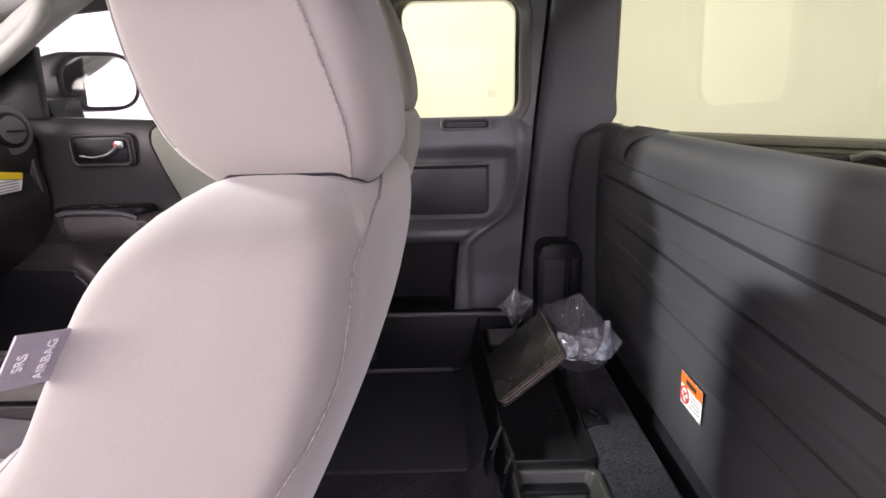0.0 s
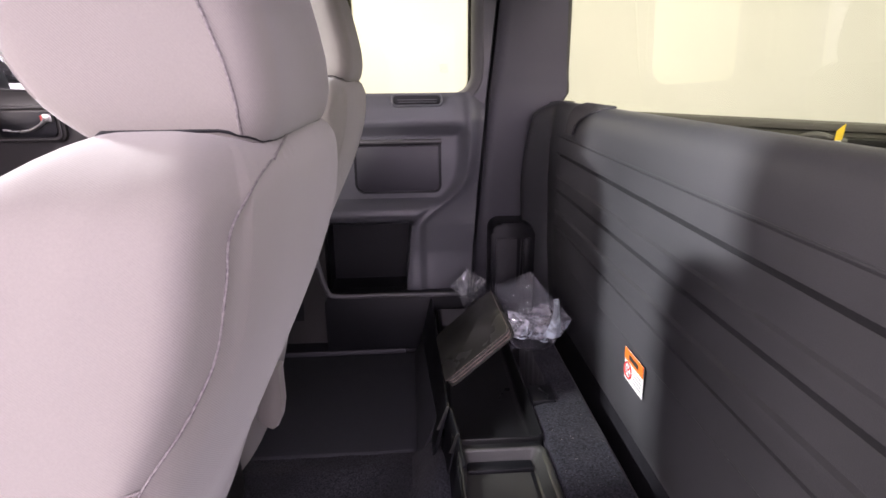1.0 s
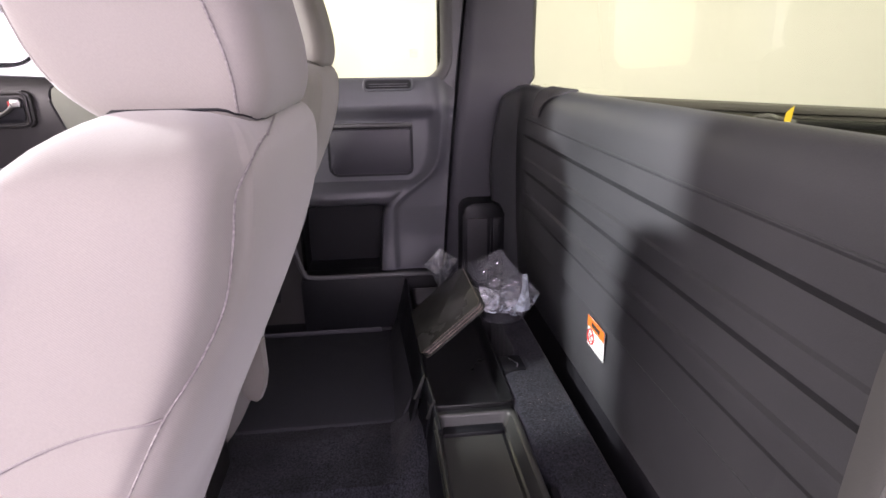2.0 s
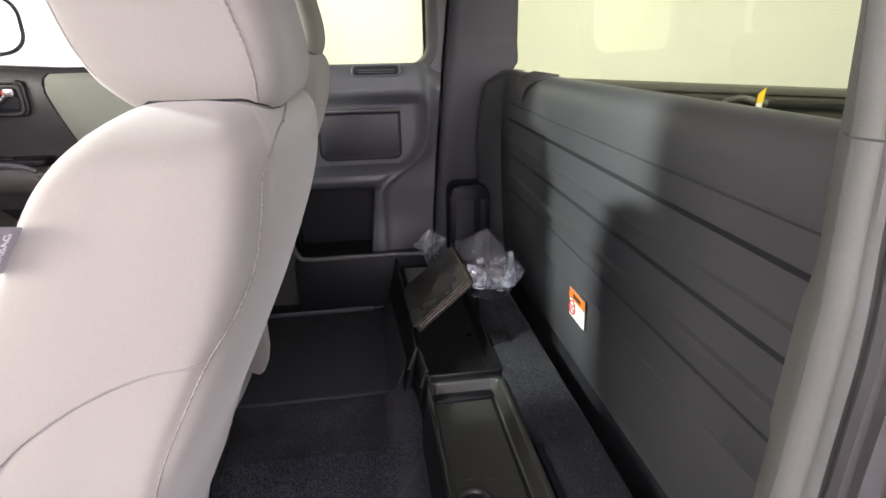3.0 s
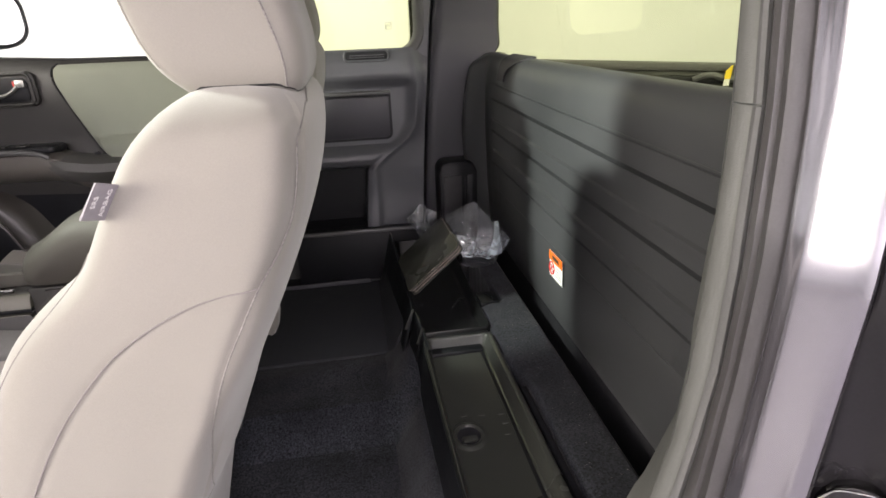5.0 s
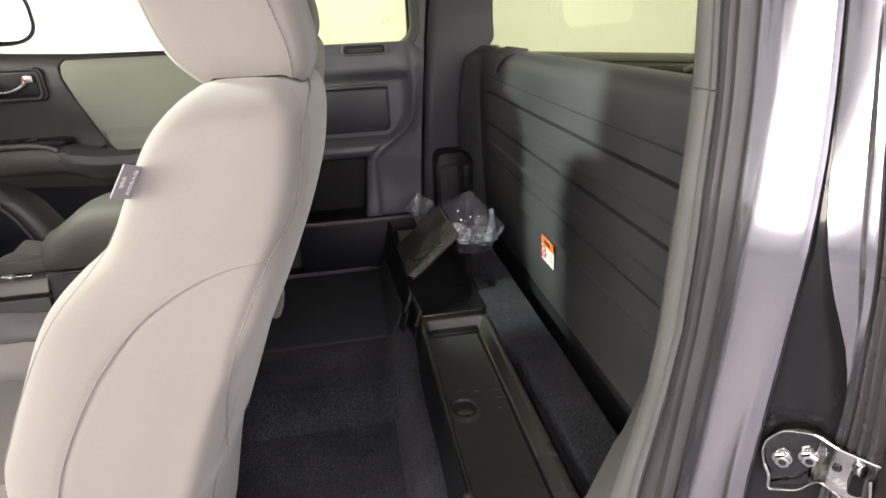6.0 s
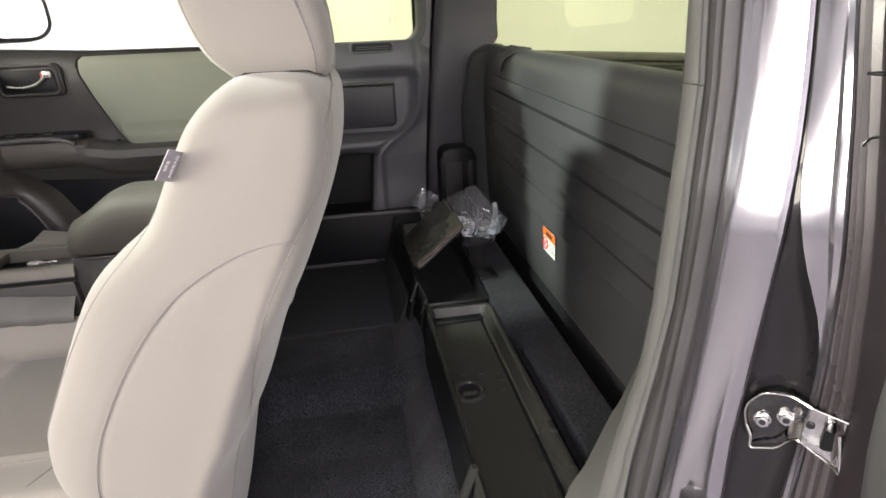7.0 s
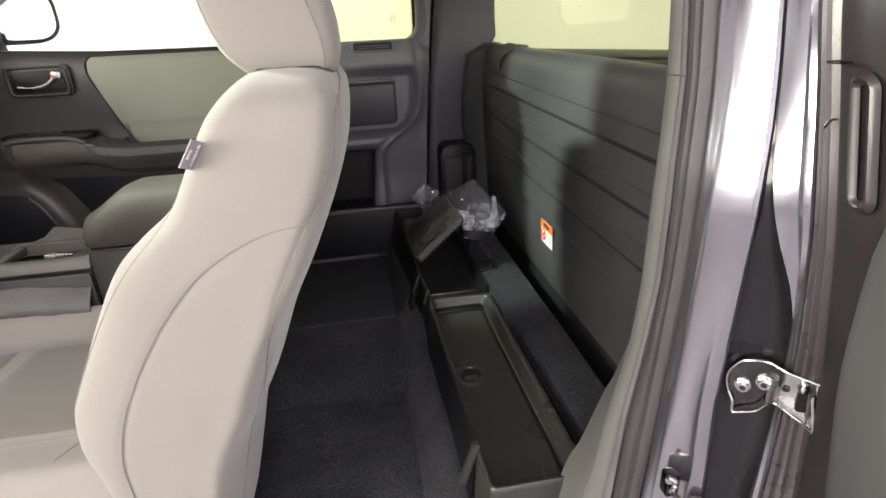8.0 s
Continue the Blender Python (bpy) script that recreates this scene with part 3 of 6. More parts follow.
# open bin
bm = box(-0.16, 0.074, 1.47, 1.60, 0.375, 0.58, 0.0)
bmesh.ops.delete(bm, geom=[f for f in bm.faces if f.calc_center_median().y < 1.475], context="FACES")
part("door_bin", bm, TRIM_BLACK, door_2, "deep black map bin")
part("bin_front", prism(rounded(-0.17, 0.245, 0.225, 0.388, (0.004, 0.004, 0.01, 0.02)), "y", 1.402, 1.44, 0.005), TRIM_BLACK, door_2, "black sill wall below the bin")
part("sill_lip", tube(smooth_line([(-0.19, 1.405, 0.56), (-0.178, 1.403, 0.47), (-0.160, 1.402, 0.405), (-0.13, 1.402, 0.389), (0.0, 1.402, 0.388), (0.245, 1.402, 0.386)], 6), 0.007, 8), TRIM_SOFT, door_2, "grey rounded lip of the bin")
part("bin_shelf", box(-0.17, 0.245, 1.43, 1.50, 0.368, 0.376, 0.002), TRIM_BLACK, door_2)
part("door_edge", prism([(0.215, 0.36), (0.275, 0.36), (0.345, 1.27), (0.292, 1.27)], "y", 1.515, 1.55, 0.003), TRIM_BLACK, door_2, "black rubber door edge")
part("door_shell", plate([(-0.22, 0.0), (0.30, 0.0), (0.30, 1.25), (-0.22, 1.25)], [rounded(-0.072, 0.24, 0.905, 1.22, 0.04)], 1.61, 0.04), PAINT, door_2, "grey painted outer skin")

# ---- far side: rear pillar ----
pillar = thing("pillar_far", "charcoal plastic rear pillar trim beside the window", "pillar", kind="structure")
rows = []
for i in range(46):
    z = 1.26 - (1.26 - 0.22) * i / 45
    x0 = lerp([(0.435, 0.251), (0.66, 0.267), (0.851, 0.283), (1.012, 0.301), (1.196, 0.320)], z)
    fl = smoothstep(0.91, 0.865, z)
    x1 = 0.470 + (roll_x(z) + 0.030 - 0.470) * fl
    yy = 1.470 - 0.012 * smoothstep(0.95, 0.93, z)
    row = [(x0 - 0.004, yy + 0.05, z), (x0 - 0.002, yy + 0.006, z), (x0 + 0.006, yy, z)]
    for k in range(1, 9):
        s = k / 8
        row.append((x0 + 0.006 + (x1 - x0 - 0.006) * s, yy - 0.006 * fl * s ** 2.5, z))
    row.append((x1 + 0.008, yy - 0.005 * fl, z))
    row.append((x1 + 0.016, yy + 0.01, z))
    rows.append(row)
part("pillar_trim", grid(rows, thick=0.004), TRIM_DARK, pillar)
part("trim_joint", box(0.285, 0.468, 1.4695, 1.4725, 0.944, 0.9455, 0), TRIM_BLACK, pillar, "dark horizontal joint", smooth=False)
line = smooth_line([(0.338, 1.471, 1.185), (0.345, 1.471, 1.155), (0.362, 1.471, 1.132), (0.39, 1.471, 1.122), (0.44, 1.471, 1.120)], 6)
part("grip_recess", tube(line, lambda s: 0.016 - 0.004 * s, 10, flat=0.35, up=Vector((0, 1, 0))), TRIM_DARK, pillar, "curved moulded grip")

part("pillar_foot", box(0.436, 0.50, 1.436, 1.50, 0.80, 0.8905, 0.004), TRIM, pillar)

# belt guide at the pillar's foot
guide = thing("belt_guide", "black plastic belt guide at the pillar foot", "belt guide")
part("housing", prism(rounded(0.278, 0.394, 0.335, 0.590, (0.004, 0.004, 0.030, 0.030)), "y", 1.372, 1.462, 0.010), TRIM_BLACK, guide)
part("webbing", box(0.292, 0.346, 1.3655, 1.373, 0.37, 0.55, 0.002), WEBBING, guide, "black belt webbing")
part("slot", prism([(0.354, 0.36), (0.362, 0.36), (0.359, 0.545), (0.357, 0.545)], "y", 1.368, 1.3735, 0), TRIM_BLACK, guide, "narrow dark slot")
part("cheek", prism(rounded(0.364, 0.386, 0.34, 0.55, 0.005), "y", 1.368, 1.3735, 0.002), TRIM_BLACK, guide)

# ---- far side: front door ----
door_1 = thing("door_1", "closed front door with charcoal and grey-green trim", "door", kind="structure")
BELT = [(-1.20, 0.938), (-0.96, 0.928), (-0.717, 0.914), (-0.40, 0.910), (-0.2, 0.910)]
rows = []
SEC1 = [(1.52, 0.0), (1.50, 0.004), (1.488, -0.012), (1.482, -0.04), (1.480, -0.10), (1.480, -0.19), (1.478, -0.245), (1.470, -0.262), (1.466, -0.30), (1.470, -0.36), (1.476, -0.46), (1.47, -0.62), (1.46, -0.72)]
for dy, dz in SEC1:
    rows.append([(x, dy, lerp(BELT, x) + dz) for x in [-1.32 + 0.05 * k for k in range(24)]])
part("inner_panel", grid(rows), DOOR_TRIM, door_1)
part("belt_seal", tube([(x, 1.506, lerp(BELT, x) + 0.004) for x in (-1.05, -0.9, -0.7, -0.5, -0.3, -0.18)], 0.006, 8), TRIM_BLACK, door_1, "black glass seal")
pane = part("pane", sheet([(-1.02, 1.52, 0.91), (-0.19, 1.52, 0.90), (-0.19, 1.52, 1.25), (-0.80, 1.52, 1.25)]), CLEAR, door_1, "clear glass", smooth=False, turn=False)
pane.visible_shadow = False
part("door_shell", prism([(-1.35, 0.0), (-0.20, 0.0), (-0.20, 0.895), (-1.35, 0.91)], "y", 1.60, 1.66, 0.01), PAINT, door_1, "grey painted outer skin")
part("window_post", prism([(-0.215, 0.9), (-0.17, 0.9), (-0.17, 1.26), (-0.215, 1.26)], "y", 1.485, 1.54, 0.004), TRIM_BLACK, door_1, "black post between the windows")
# grey-green cloth field, puffed
rows = []
for i in range(33):
    t = i / 32
    z = 0.905 - 0.285 * t
    left = lerp([(0.905, -0.722), (0.895, -0.735), (0.865, -0.738), (0.80, -0.716), (0.72, -0.682), (0.675, -0.660), (0.655, -0.640), (0.643, -0.620), (0.620, -0.590)], z)
    roll = 0.030 * smoothstep(0.722, 0.690, z) * smoothstep(0.62, 0.655, z)
    row = []
    for k in range(21):
        s = k / 20
        edge = min(1, s / 0.05) * min(1, t / 0.06) * min(1, (1 - t) / 0.05)
        row.append((left + (-0.24 - left) * s, 1.474 - 0.012 * edge ** 0.5 - roll * min(1, s / 0.06), z))
    rows.append(row)
part("cloth_panel", grid(rows, thick=0.006), GREEN_CLOTH, door_1, "grey-green padded cloth field")
part("panel_joint", tube(smooth_line([(-0.722, 1.474, 0.912), (-0.742, 1.474, 0.895), (-0.744, 1.474, 0.862), (-0.72, 1.474, 0.795), (-0.686, 1.474, 0.715), (-0.662, 1.472, 0.668), (-0.635, 1.47, 0.640), (-0.55, 1.468, 0.634), (-0.25, 1.468, 0.632)], 5), 0.0035, 6), TRIM_BLACK, door_1, "dark joint round the cloth")
# handle
bez = part("handle_bezel", prism(rounded(-0.967, -0.79, 0.806, 0.896, 0.018), "y", 1.470, 1.486, 0.006), DOOR_TRIM, door_1, "black moulded handle surround")
# Flat plate, proud of the bezel, coloured black for the cup's shade.
part("handle_cup", prism(rounded(-0.948, -0.808, 0.820, 0.881, 0.014), "y", 1.466, 1.472, 0.001), TRIM_BLACK, bez, "flat black plate for the shaded cup")
part("bezel_rim", tube([(x, 1.468, z) for x, z in rounded(-0.957, -0.8, 0.812, 0.890, 0.016)] + [(-0.957, 1.468, 0.828)], 0.0045, 8, up=Vector((0, 1, 0))), DOOR_TRIM, bez, "rounded grey rim of the cup")
part("handle_lever", tube(smooth_line([(-0.934, 1.462, 0.838), (-0.902, 1.460, 0.834), (-0.867, 1.457, 0.837), (-0.842, 1.456, 0.848), (-0.828, 1.456, 0.86)], 5), lambda s: 0.003 + 0.0025 * s, 8), CHROME, bez, "satin silver lever")
part("lock_knob", box(-0.834, -0.81, 1.456, 1.468, 0.856, 0.876, 0.003), CHROME, bez, "silver lock knob")
part("lock_mark", box(-0.838, -0.8345, 1.458, 1.467, 0.859, 0.872, 0), LABEL_RED, bez, "red lock mark", smooth=False)
# armrest with switch panel
rows = []
for i in range(24):
    s = i / 23
    x = -1.04 + 0.80 * s
    up = 0.692 - 0.036 * smoothstep(0.28, 0.44, s)
    d = 0.075 * smoothstep(0.0, 0.08, s) + 0.004
    rows.append([(x, 1.478, up + 0.006), (x, 1.478 - d * 0.6, up + 0.004), (x, 1.478 - d * 0.92, up - 0.008), (x, 1.478 - d, up - 0.03), (x, 1.478 - d * 0.85, up - 0.06), (x, 1.478 - d * 0.35, up - 0.085), (x, 1.478, up - 0.095)])
arm = part("armrest", grid(rows), DOOR_POCKET, door_1, "charcoal moulded armrest")
part("switch_panel", prism(rounded(-1.00, -0.75, 1.398, 1.475, 0.025), "z", 0.690, 0.706, 0.004), TRIM_BLACK, arm, "black window switch panel")
for k in range(3):
    part("switch", box(-0.96 + 0.05 * k, -0.935 + 0.05 * k, 1.42, 1.445, 0.705, 0.710, 0.002), DOOR_TRIM, arm)
part("pull_lip", tube(smooth_line([(-0.985, 1.402, 0.690), (-0.95, 1.396, 0.697), (-0.85, 1.394, 0.697), (-0.80, 1.395, 0.690), (-0.775, 1.398, 0.678)], 6), 0.007, 8), TRIM_SOFT, arm, "lighter grey pull edge")
part("screw_cap", disc((-0.683, 1.472, 0.668), (0, -1, 0), 0.007, 0.006, 12), TRIM_BLACK, door_1)
# padded arm that sweeps down over the pull cup
rows = []
for i in range(24):
    s = i / 23
    row = []
    for k, (dd, dz) in enumerate(((0.0, 0.006), (0.6, 0.004), (0.92, -0.008), (1.0, -0.03), (0.85, -0.06), (0.35, -0.085), (0.0, -0.095))):
        x0 = -0.800 + 0.060 * max(0.0, (-dz - 0.004) / 0.08)
        row.append((x0 + (-0.24 - x0) * s, 1.478 - 0.079 * dd - 0.005 * smoothstep(0.0, 0.04, s) * (1 if dd else 0), 0.6735 - 0.014 * smoothstep(-0.78, -0.66, x0 + (-0.24 - x0) * s) + dz * (1 - 0.10 * s)))
    rows.append(row)
part("arm_pad", grid(rows), ARM_PAD, arm, "lighter grey padded arm")
# speaker pod that swells out below the armrest, with its grille
POD_EDGE = [(0.60, -0.955), (0.585, -0.925), (0.52, -0.872), (0.45, -0.835), (0.39, -0.812), (0.20, -0.78)]
rows = []
for i in range(25):
    z = 0.602 - 0.40 * i / 24
    xr = lerp(POD_EDGE, z)
    row = []
    for k in range(25):
        u = k / 24
        x = -1.32 + (xr + 1.32) * u
        y = 1.448 - 0.034 * smoothstep(0.602, 0.545, z)
        y += 0.064 * (max(0.0, xr - 0.0 - x) < 0.085) * smoothstep(0.085, 0.0, xr - x) ** 1.6
        row.append((x, y, z))
    rows.append(row)
part("speaker_pod", grid(rows), POD_BROWN, door_1, "brown-grey moulded speaker pod")
GRILLE = [(-1.30, 0.20), (-0.862, 0.20), (-0.890, 0.330), (-0.918, 0.420), (-0.946, 0.485), (-0.972, 0.520), (-1.005, 0.540), (-1.30, 0.552)]
part("speaker_grille", prism(GRILLE, "y", 1.408, 1.420, 0.004), TRIM_BLACK, door_1, "black speaker grille")
part("speaker_rim", tube(smooth_line([(x, 1.411, z) for x, z in GRILLE[1:]], 5), 0.005, 8, up=Vector((0, 1, 0))), POD_BROWN, door_1, "raised grille rim")
part("lower_pocket", box(-0.93, -0.24, 1.470, 1.485, 0.19, 0.585, 0.004), TRIM_BLACK, door_1, "black lower door pocket")

# ---- door mirror outside the far door ----
mirror = thing("door_mirror", "black door mirror outside the far front window", "mirror")
ring = rounded(-1.09, -0.89, 0.955, 1.115, (0.075, 0.06, 0.06, 0.07), 10)
c = (-0.99, 1.035)
rows = []
for s, back in ((0.90, 0.004), (0.97, -0.004), (1.03, 0.0), (1.07, -0.02), (1.08, -0.05), (1.0, -0.085), (0.75, -0.11), (0.4, -0.12)):
    rows.append([(c[0] + (x - c[0]) * s + back, 1.70 + (x - c[0]) * s * 0.30, c[1] + (z - c[1]) * s) for x, z in ring])
part("housing", grid(rows, True), TRIM_BLACK, mirror)
bm = bmesh.new()
bm.faces.new([bm.verts.new((c[0] + (x - c[0]) * 0.92 + 0.001, 1.70 + (x - c[0]) * 0.92 * 0.30, c[1] + (z - c[1]) * 0.92)) for x, z in ring])
part("mirror_glass", bm, MIRROR, mirror, "bright mirror glass", smooth=False)
part("arm", prism([(-1.13, 0.93), (-1.02, 0.93), (-1.03, 0.985), (-1.12, 1.0)], "y", 1.52, 1.66, 0.01), TRIM_BLACK, mirror)

# ---- front end: sail panel, pillar, dash ----
tagged(link("pillar_sail", prism([(-1.30, 0.935), (-1.026, 0.935), (-1.014, 1.118), (-1.115, 1.061), (-1.30, 0.965)], "y", 1.485, 1.515, 0.006), TRIM_BLACK), "black triangular sail panel at the door mirror", "trim", kind="structure")
front_pillar = thing("pillar_front", "pale grey windscreen pillar trim with grab handle", "pillar", kind="structure")
line = smooth_line([(-1.30, 1.44, 0.96), (-1.09, 1.44, 1.085), (-0.95, 1.43, 1.175), (-0.80, 1.42, 1.255)], 5)
part("pillar_trim", tube(line, 0.045, 12, flat=0.8), PILLAR_GREY, front_pillar)
part("grab_handle", tube(smooth_line([(-1.10, 1.41, 1.055), (-1.06, 1.37, 1.052), (-1.0, 1.36, 1.085), (-0.935, 1.36, 1.132), (-0.898, 1.36, 1.172), (-0.882, 1.37, 1.215), (-0.87, 1.40, 1.25)], 6), 0.019, 10), PILLAR_GREY, front_pillar, "pale grey grab handle")

dash = thing("dashboard", "charcoal dashboard with a round air vent", "dashboard")
rows = []
for i in range(13):
    y = 0.08 + 1.38 * i / 12
    rows.append([(-1.510, y, 0.95), (-1.210, y, 0.955), (-1.090, y, 0.935), (-1.045, y, 0.89), (-1.040, y, 0.85), (-1.060, y, 0.80), (-1.035, y, 0.74), (-1.045, y, 0.66), (-1.100, y, 0.58), (-1.200, y, 0.50), (-1.360, y, 0.42)])
part("body", grid(rows), DOOR_TRIM, dash)
part("end_cap", prism([(-1.460, 0.45), (-1.130, 0.55), (-1.045, 0.66), (-1.035, 0.75), (-1.050, 0.90), (-1.160, 0.94), (-1.460, 0.95)], "y", 1.44, 1.462, 0.006), DOOR_TRIM, dash)
for r, d, mt, nm in ((0.060, 0.014, TRIM_SOFT, "vent_ring"), (0.044, 0.022, TRIM_BLACK, "vent_bowl"), (0.034, 0.026, TRIM_SOFT, "vent_disc")):
    part(nm, disc((-1.055, 1.385, 0.912), (1, -0.25, 0.08), r, d, 28, 0.003), mt, dash)
part("vent_vane", box(-1.036, -1.022, 1.36, 1.41, 0.908, 0.914, 0.001), TRIM_BLACK, dash)
lab = thing("airbag_label", "white and yellow warning label on the dashboard end", "label")
part("label_field", prism([(1.25, 0.767), (1.362, 0.766), (1.374, 0.791), (1.25, 0.808)], "x", -1.040, -1.032, 0.0), LABEL_WHITE, lab, smooth=False)
part("label_band", prism([(1.25, 0.809), (1.374, 0.792), (1.379, 0.808), (1.25, 0.828)], "x", -1.040, -1.032, 0.0), YELLOW, lab, smooth=False)
for k in range(4):
    part("text_bar", box(-1.0315, -1.0305, 1.26, 1.355, 0.77 + 0.007 * k, 0.773 + 0.007 * k, 0), LABEL_INK, lab, smooth=False)
ws = link("window_front", sheet([(-1.62, 0.05, 0.93), (-1.62, 1.47, 0.93), (-0.80, 1.40, 1.28), (-0.80, 0.12, 1.28)]), CLEAR, smooth=False, turn=False)
ws.visible_shadow = False
tagged(ws, "clear windscreen glass", "window", kind="structure")
tagged(link("cowl", box(-2.6, -1.5, 0.0, 1.52, 0.2, 0.92, 0.04), PAINT), "grey painted bonnet and cowl", "bonnet", kind="structure")

# ---- centre console ----
console = thing("centre_console", "charcoal centre console with a padded armrest lid", "console")
rows = []
for i in range(25):
    u = i / 24
    x = -0.533 + 0.295 * u ** 1.25
    lift = 0.697 - 0.060 * smoothstep(-0.415, -0.545, x) ** 1.2
    n = 0.034 * (1 - math.sqrt(max(0.0, 1 - max(0.0, 1 - u / 0.20) ** 2)))
    rows.append([(x, y + (n if y < 0.78 else -n), z) for y, z in ((0.708, 0.593), (0.703, 0.600), (0.703, lift - 0.040), (0.706, lift - 0.022), (0.716, lift - 0.008), (0.735, lift), (0.78, lift + 0.004), (0.82, lift), (0.842, lift - 0.008), (0.852, lift - 0.022), (0.854, 0.605), (0.850, 0.593))])
part("armrest_lid", grid(rows, True, True), CONSOLE_LID, console, "padded dark olive lid")
part("bin", box(-0.528, -0.24, 0.712, 0.845, 0.24, 0.588, 0.006), DOOR_TRIM, console)
part("bin_panel", box(-0.500, -0.245, 0.7075, 0.714, 0.26, 0.584, 0.003), DOOR_TRIM, console, "near-black side panel")
part("tray_body", box(-1.1, -0.53, 0.720, 0.840, 0.24, 0.545, 0.006), TRIM_BLACK, console)
part("side_panel", box(-1.1, -0.532, 0.709, 0.722, 0.26, 0.541, 0.003), DOOR_TRIM, console, "near-black side panel")
part("side_groove", box(-1.1, -0.530, 0.711, 0.722, 0.546, 0.554, 0.002), TRIM_BLACK, console)
part("side_rail", box(-1.1, -0.532, 0.704, 0.712, 0.5415, 0.5450, 0.0015), SILVER_TRIM, console, "thin silver line")
part("trim_rail", prism([(0.702, 0.556), (0.706, 0.572), (0.712, 0.578), (0.722, 0.577), (0.724, 0.556)], "x", -1.1, -0.524, 0.002), SILVER_TRIM, console, "warm silver trim rail")
part("trim_rail", prism([(0.806, 0.556), (0.808, 0.578), (0.822, 0.580), (0.848, 0.566), (0.852, 0.550)], "x", -1.1, -0.545, 0.002), SILVER_TRIM, console, "warm silver trim rail")
part("trim_end", box(-0.700, -0.682, 0.722, 0.808, 0.560, 0.5775, 0.003), SILVER_TRIM, console, "silver bar between the trays")
part("tray_floor", box(-0.690, -0.545, 0.722, 0.808, 0.545, 0.549, 0.001), TRIM_BLACK, console)
part("cup_holder", disc((-0.585, 0.762, 0.549), (0, 0, 1), 0.034, 0.012, 28, 0.003), TRIM_BLACK, console, "black cup holder ring")
part("lid_latch", box(-0.628, -0.605, 0.752, 0.768, 0.549, 0.572, 0.004), CHROME, console, "small silver catch")
part("latch_arm", box(-0.612, -0.575, 0.756, 0.764, 0.564, 0.570, 0.002), CHROME, console)
# creased vinyl gathered between console and cushion
rows = []
for i in range(25):
    x = -0.86 + 0.325 * i / 24
    row = []
    for k in range(10):
        v = k / 9
        z = 0.528 - 0.012 * smoothstep(-0.66, -0.535, x) - 0.085 * v
        y = 0.706 - 0.030 * math.sin(math.pi * min(1, v * 1.15)) - 0.012 * abs(noise.noise(Vector((x * 16 + v * 2.2, v * 3.5, 2)))) * (0.3 + v)
        row.append((x, y, z + 0.008 * noise.noise(Vector((x * 22, v * 2, 7)))))
    rows.append(row)
part("boot", grid(rows, thick=0.003), BOOT, console, "creased grey vinyl boot")

# ---- front seats ----
BACK = [(0.20, -0.24), (0.36, -0.20), (0.443, -0.175), (0.50, -0.145), (0.56, -0.120), (0.60, -0.104), (0.65, -0.081), (0.70, -0.057), (0.765, -0.028), (0.82, -0.008), (0.86, 0.0), (0.895, 0.001), (0.912, -0.008), (0.921, -0.022), (0.926, -0.042)]
FRONT = [(0.20, -0.36), (0.408, -0.372), (0.47, -0.384), (0.498, -0.386), (0.54, -0.379), (0.586, -0.357), (0.652, -0.323), (0.712, -0.288), (0.749, -0.249), (0.779, -0.212), (0.827, -0.184), (0.874, -0.158), (0.901, -0.134), (0.918, -0.110), (0.927, -0.085)]
HALF = [(0.20, 0.21), (0.40, 0.228), (0.55, 0.233), (0.70, 0.235), (0.78, 0.233), (0.84, 0.229), (0.88, 0.221), (0.902, 0.206), (0.915, 0.178), (0.923, 0.145), (0.927, 0.10)]


def eased(table):
    """The same table with its straight runs rounded into one flowing line."""
    return [(p.z, p.x) for p in smooth_line([(v, 0, z) for z, v in table], 5)]


BACK, FRONT, HALF = eased(BACK), [(z, x - 0.009) for z, x in eased(FRONT)], eased(HALF)
N_FRONT = 6.5


def n_rear(z):
    """The rear corner: softly rounded at the shoulder, tight lower down."""
    return 8.0 + 10.0 * smoothstep(0.82, 0.60, z)


def crown(v, z):
    """How far the back falls away towards its flanks."""
    return (0.020 + 0.016 * smoothstep(0.74, 0.56, z)) * abs(v) ** 2.6


def ring_dir(k, n):
    """Cosine and sine for step k of n, so spread that a squarish ring has even sides and well-rounded corners."""
    q, s = divmod(4 * k / n, 1.0)
    w = 1 - (1 - abs(2 * s - 1)) ** 2.6
    a = math.pi / 2 * q + math.pi / 4 + math.copysign(w * math.pi / 4, 2 * s - 1)
    return math.cos(a), math.sin(a)


REAR_SEAM = [(0.925, -0.004), (0.905, -0.010), (0.88, -0.016), (0.855, -0.019), (0.82, -0.027), (0.79, -0.042), (0.762, -0.062), (0.722, -0.084), (0.68, -0.105), (0.615, -0.1285), (0.54, -0.1495), (0.462, -0.1710), (0.365, -0.1996), (0.27, -0.224), (0.20, -0.242)]
PANEL_SEAM = [(0.764, -0.05), (0.763, -0.062), (0.761, -0.092), (0.752, -0.124), (0.736, -0.157), (0.711, -0.193), (0.668, -0.233), (0.628, -0.262), (0.584, -0.288), (0.538, -0.311), (0.488, -0.327), (0.452, -0.332), (0.405, -0.332)]


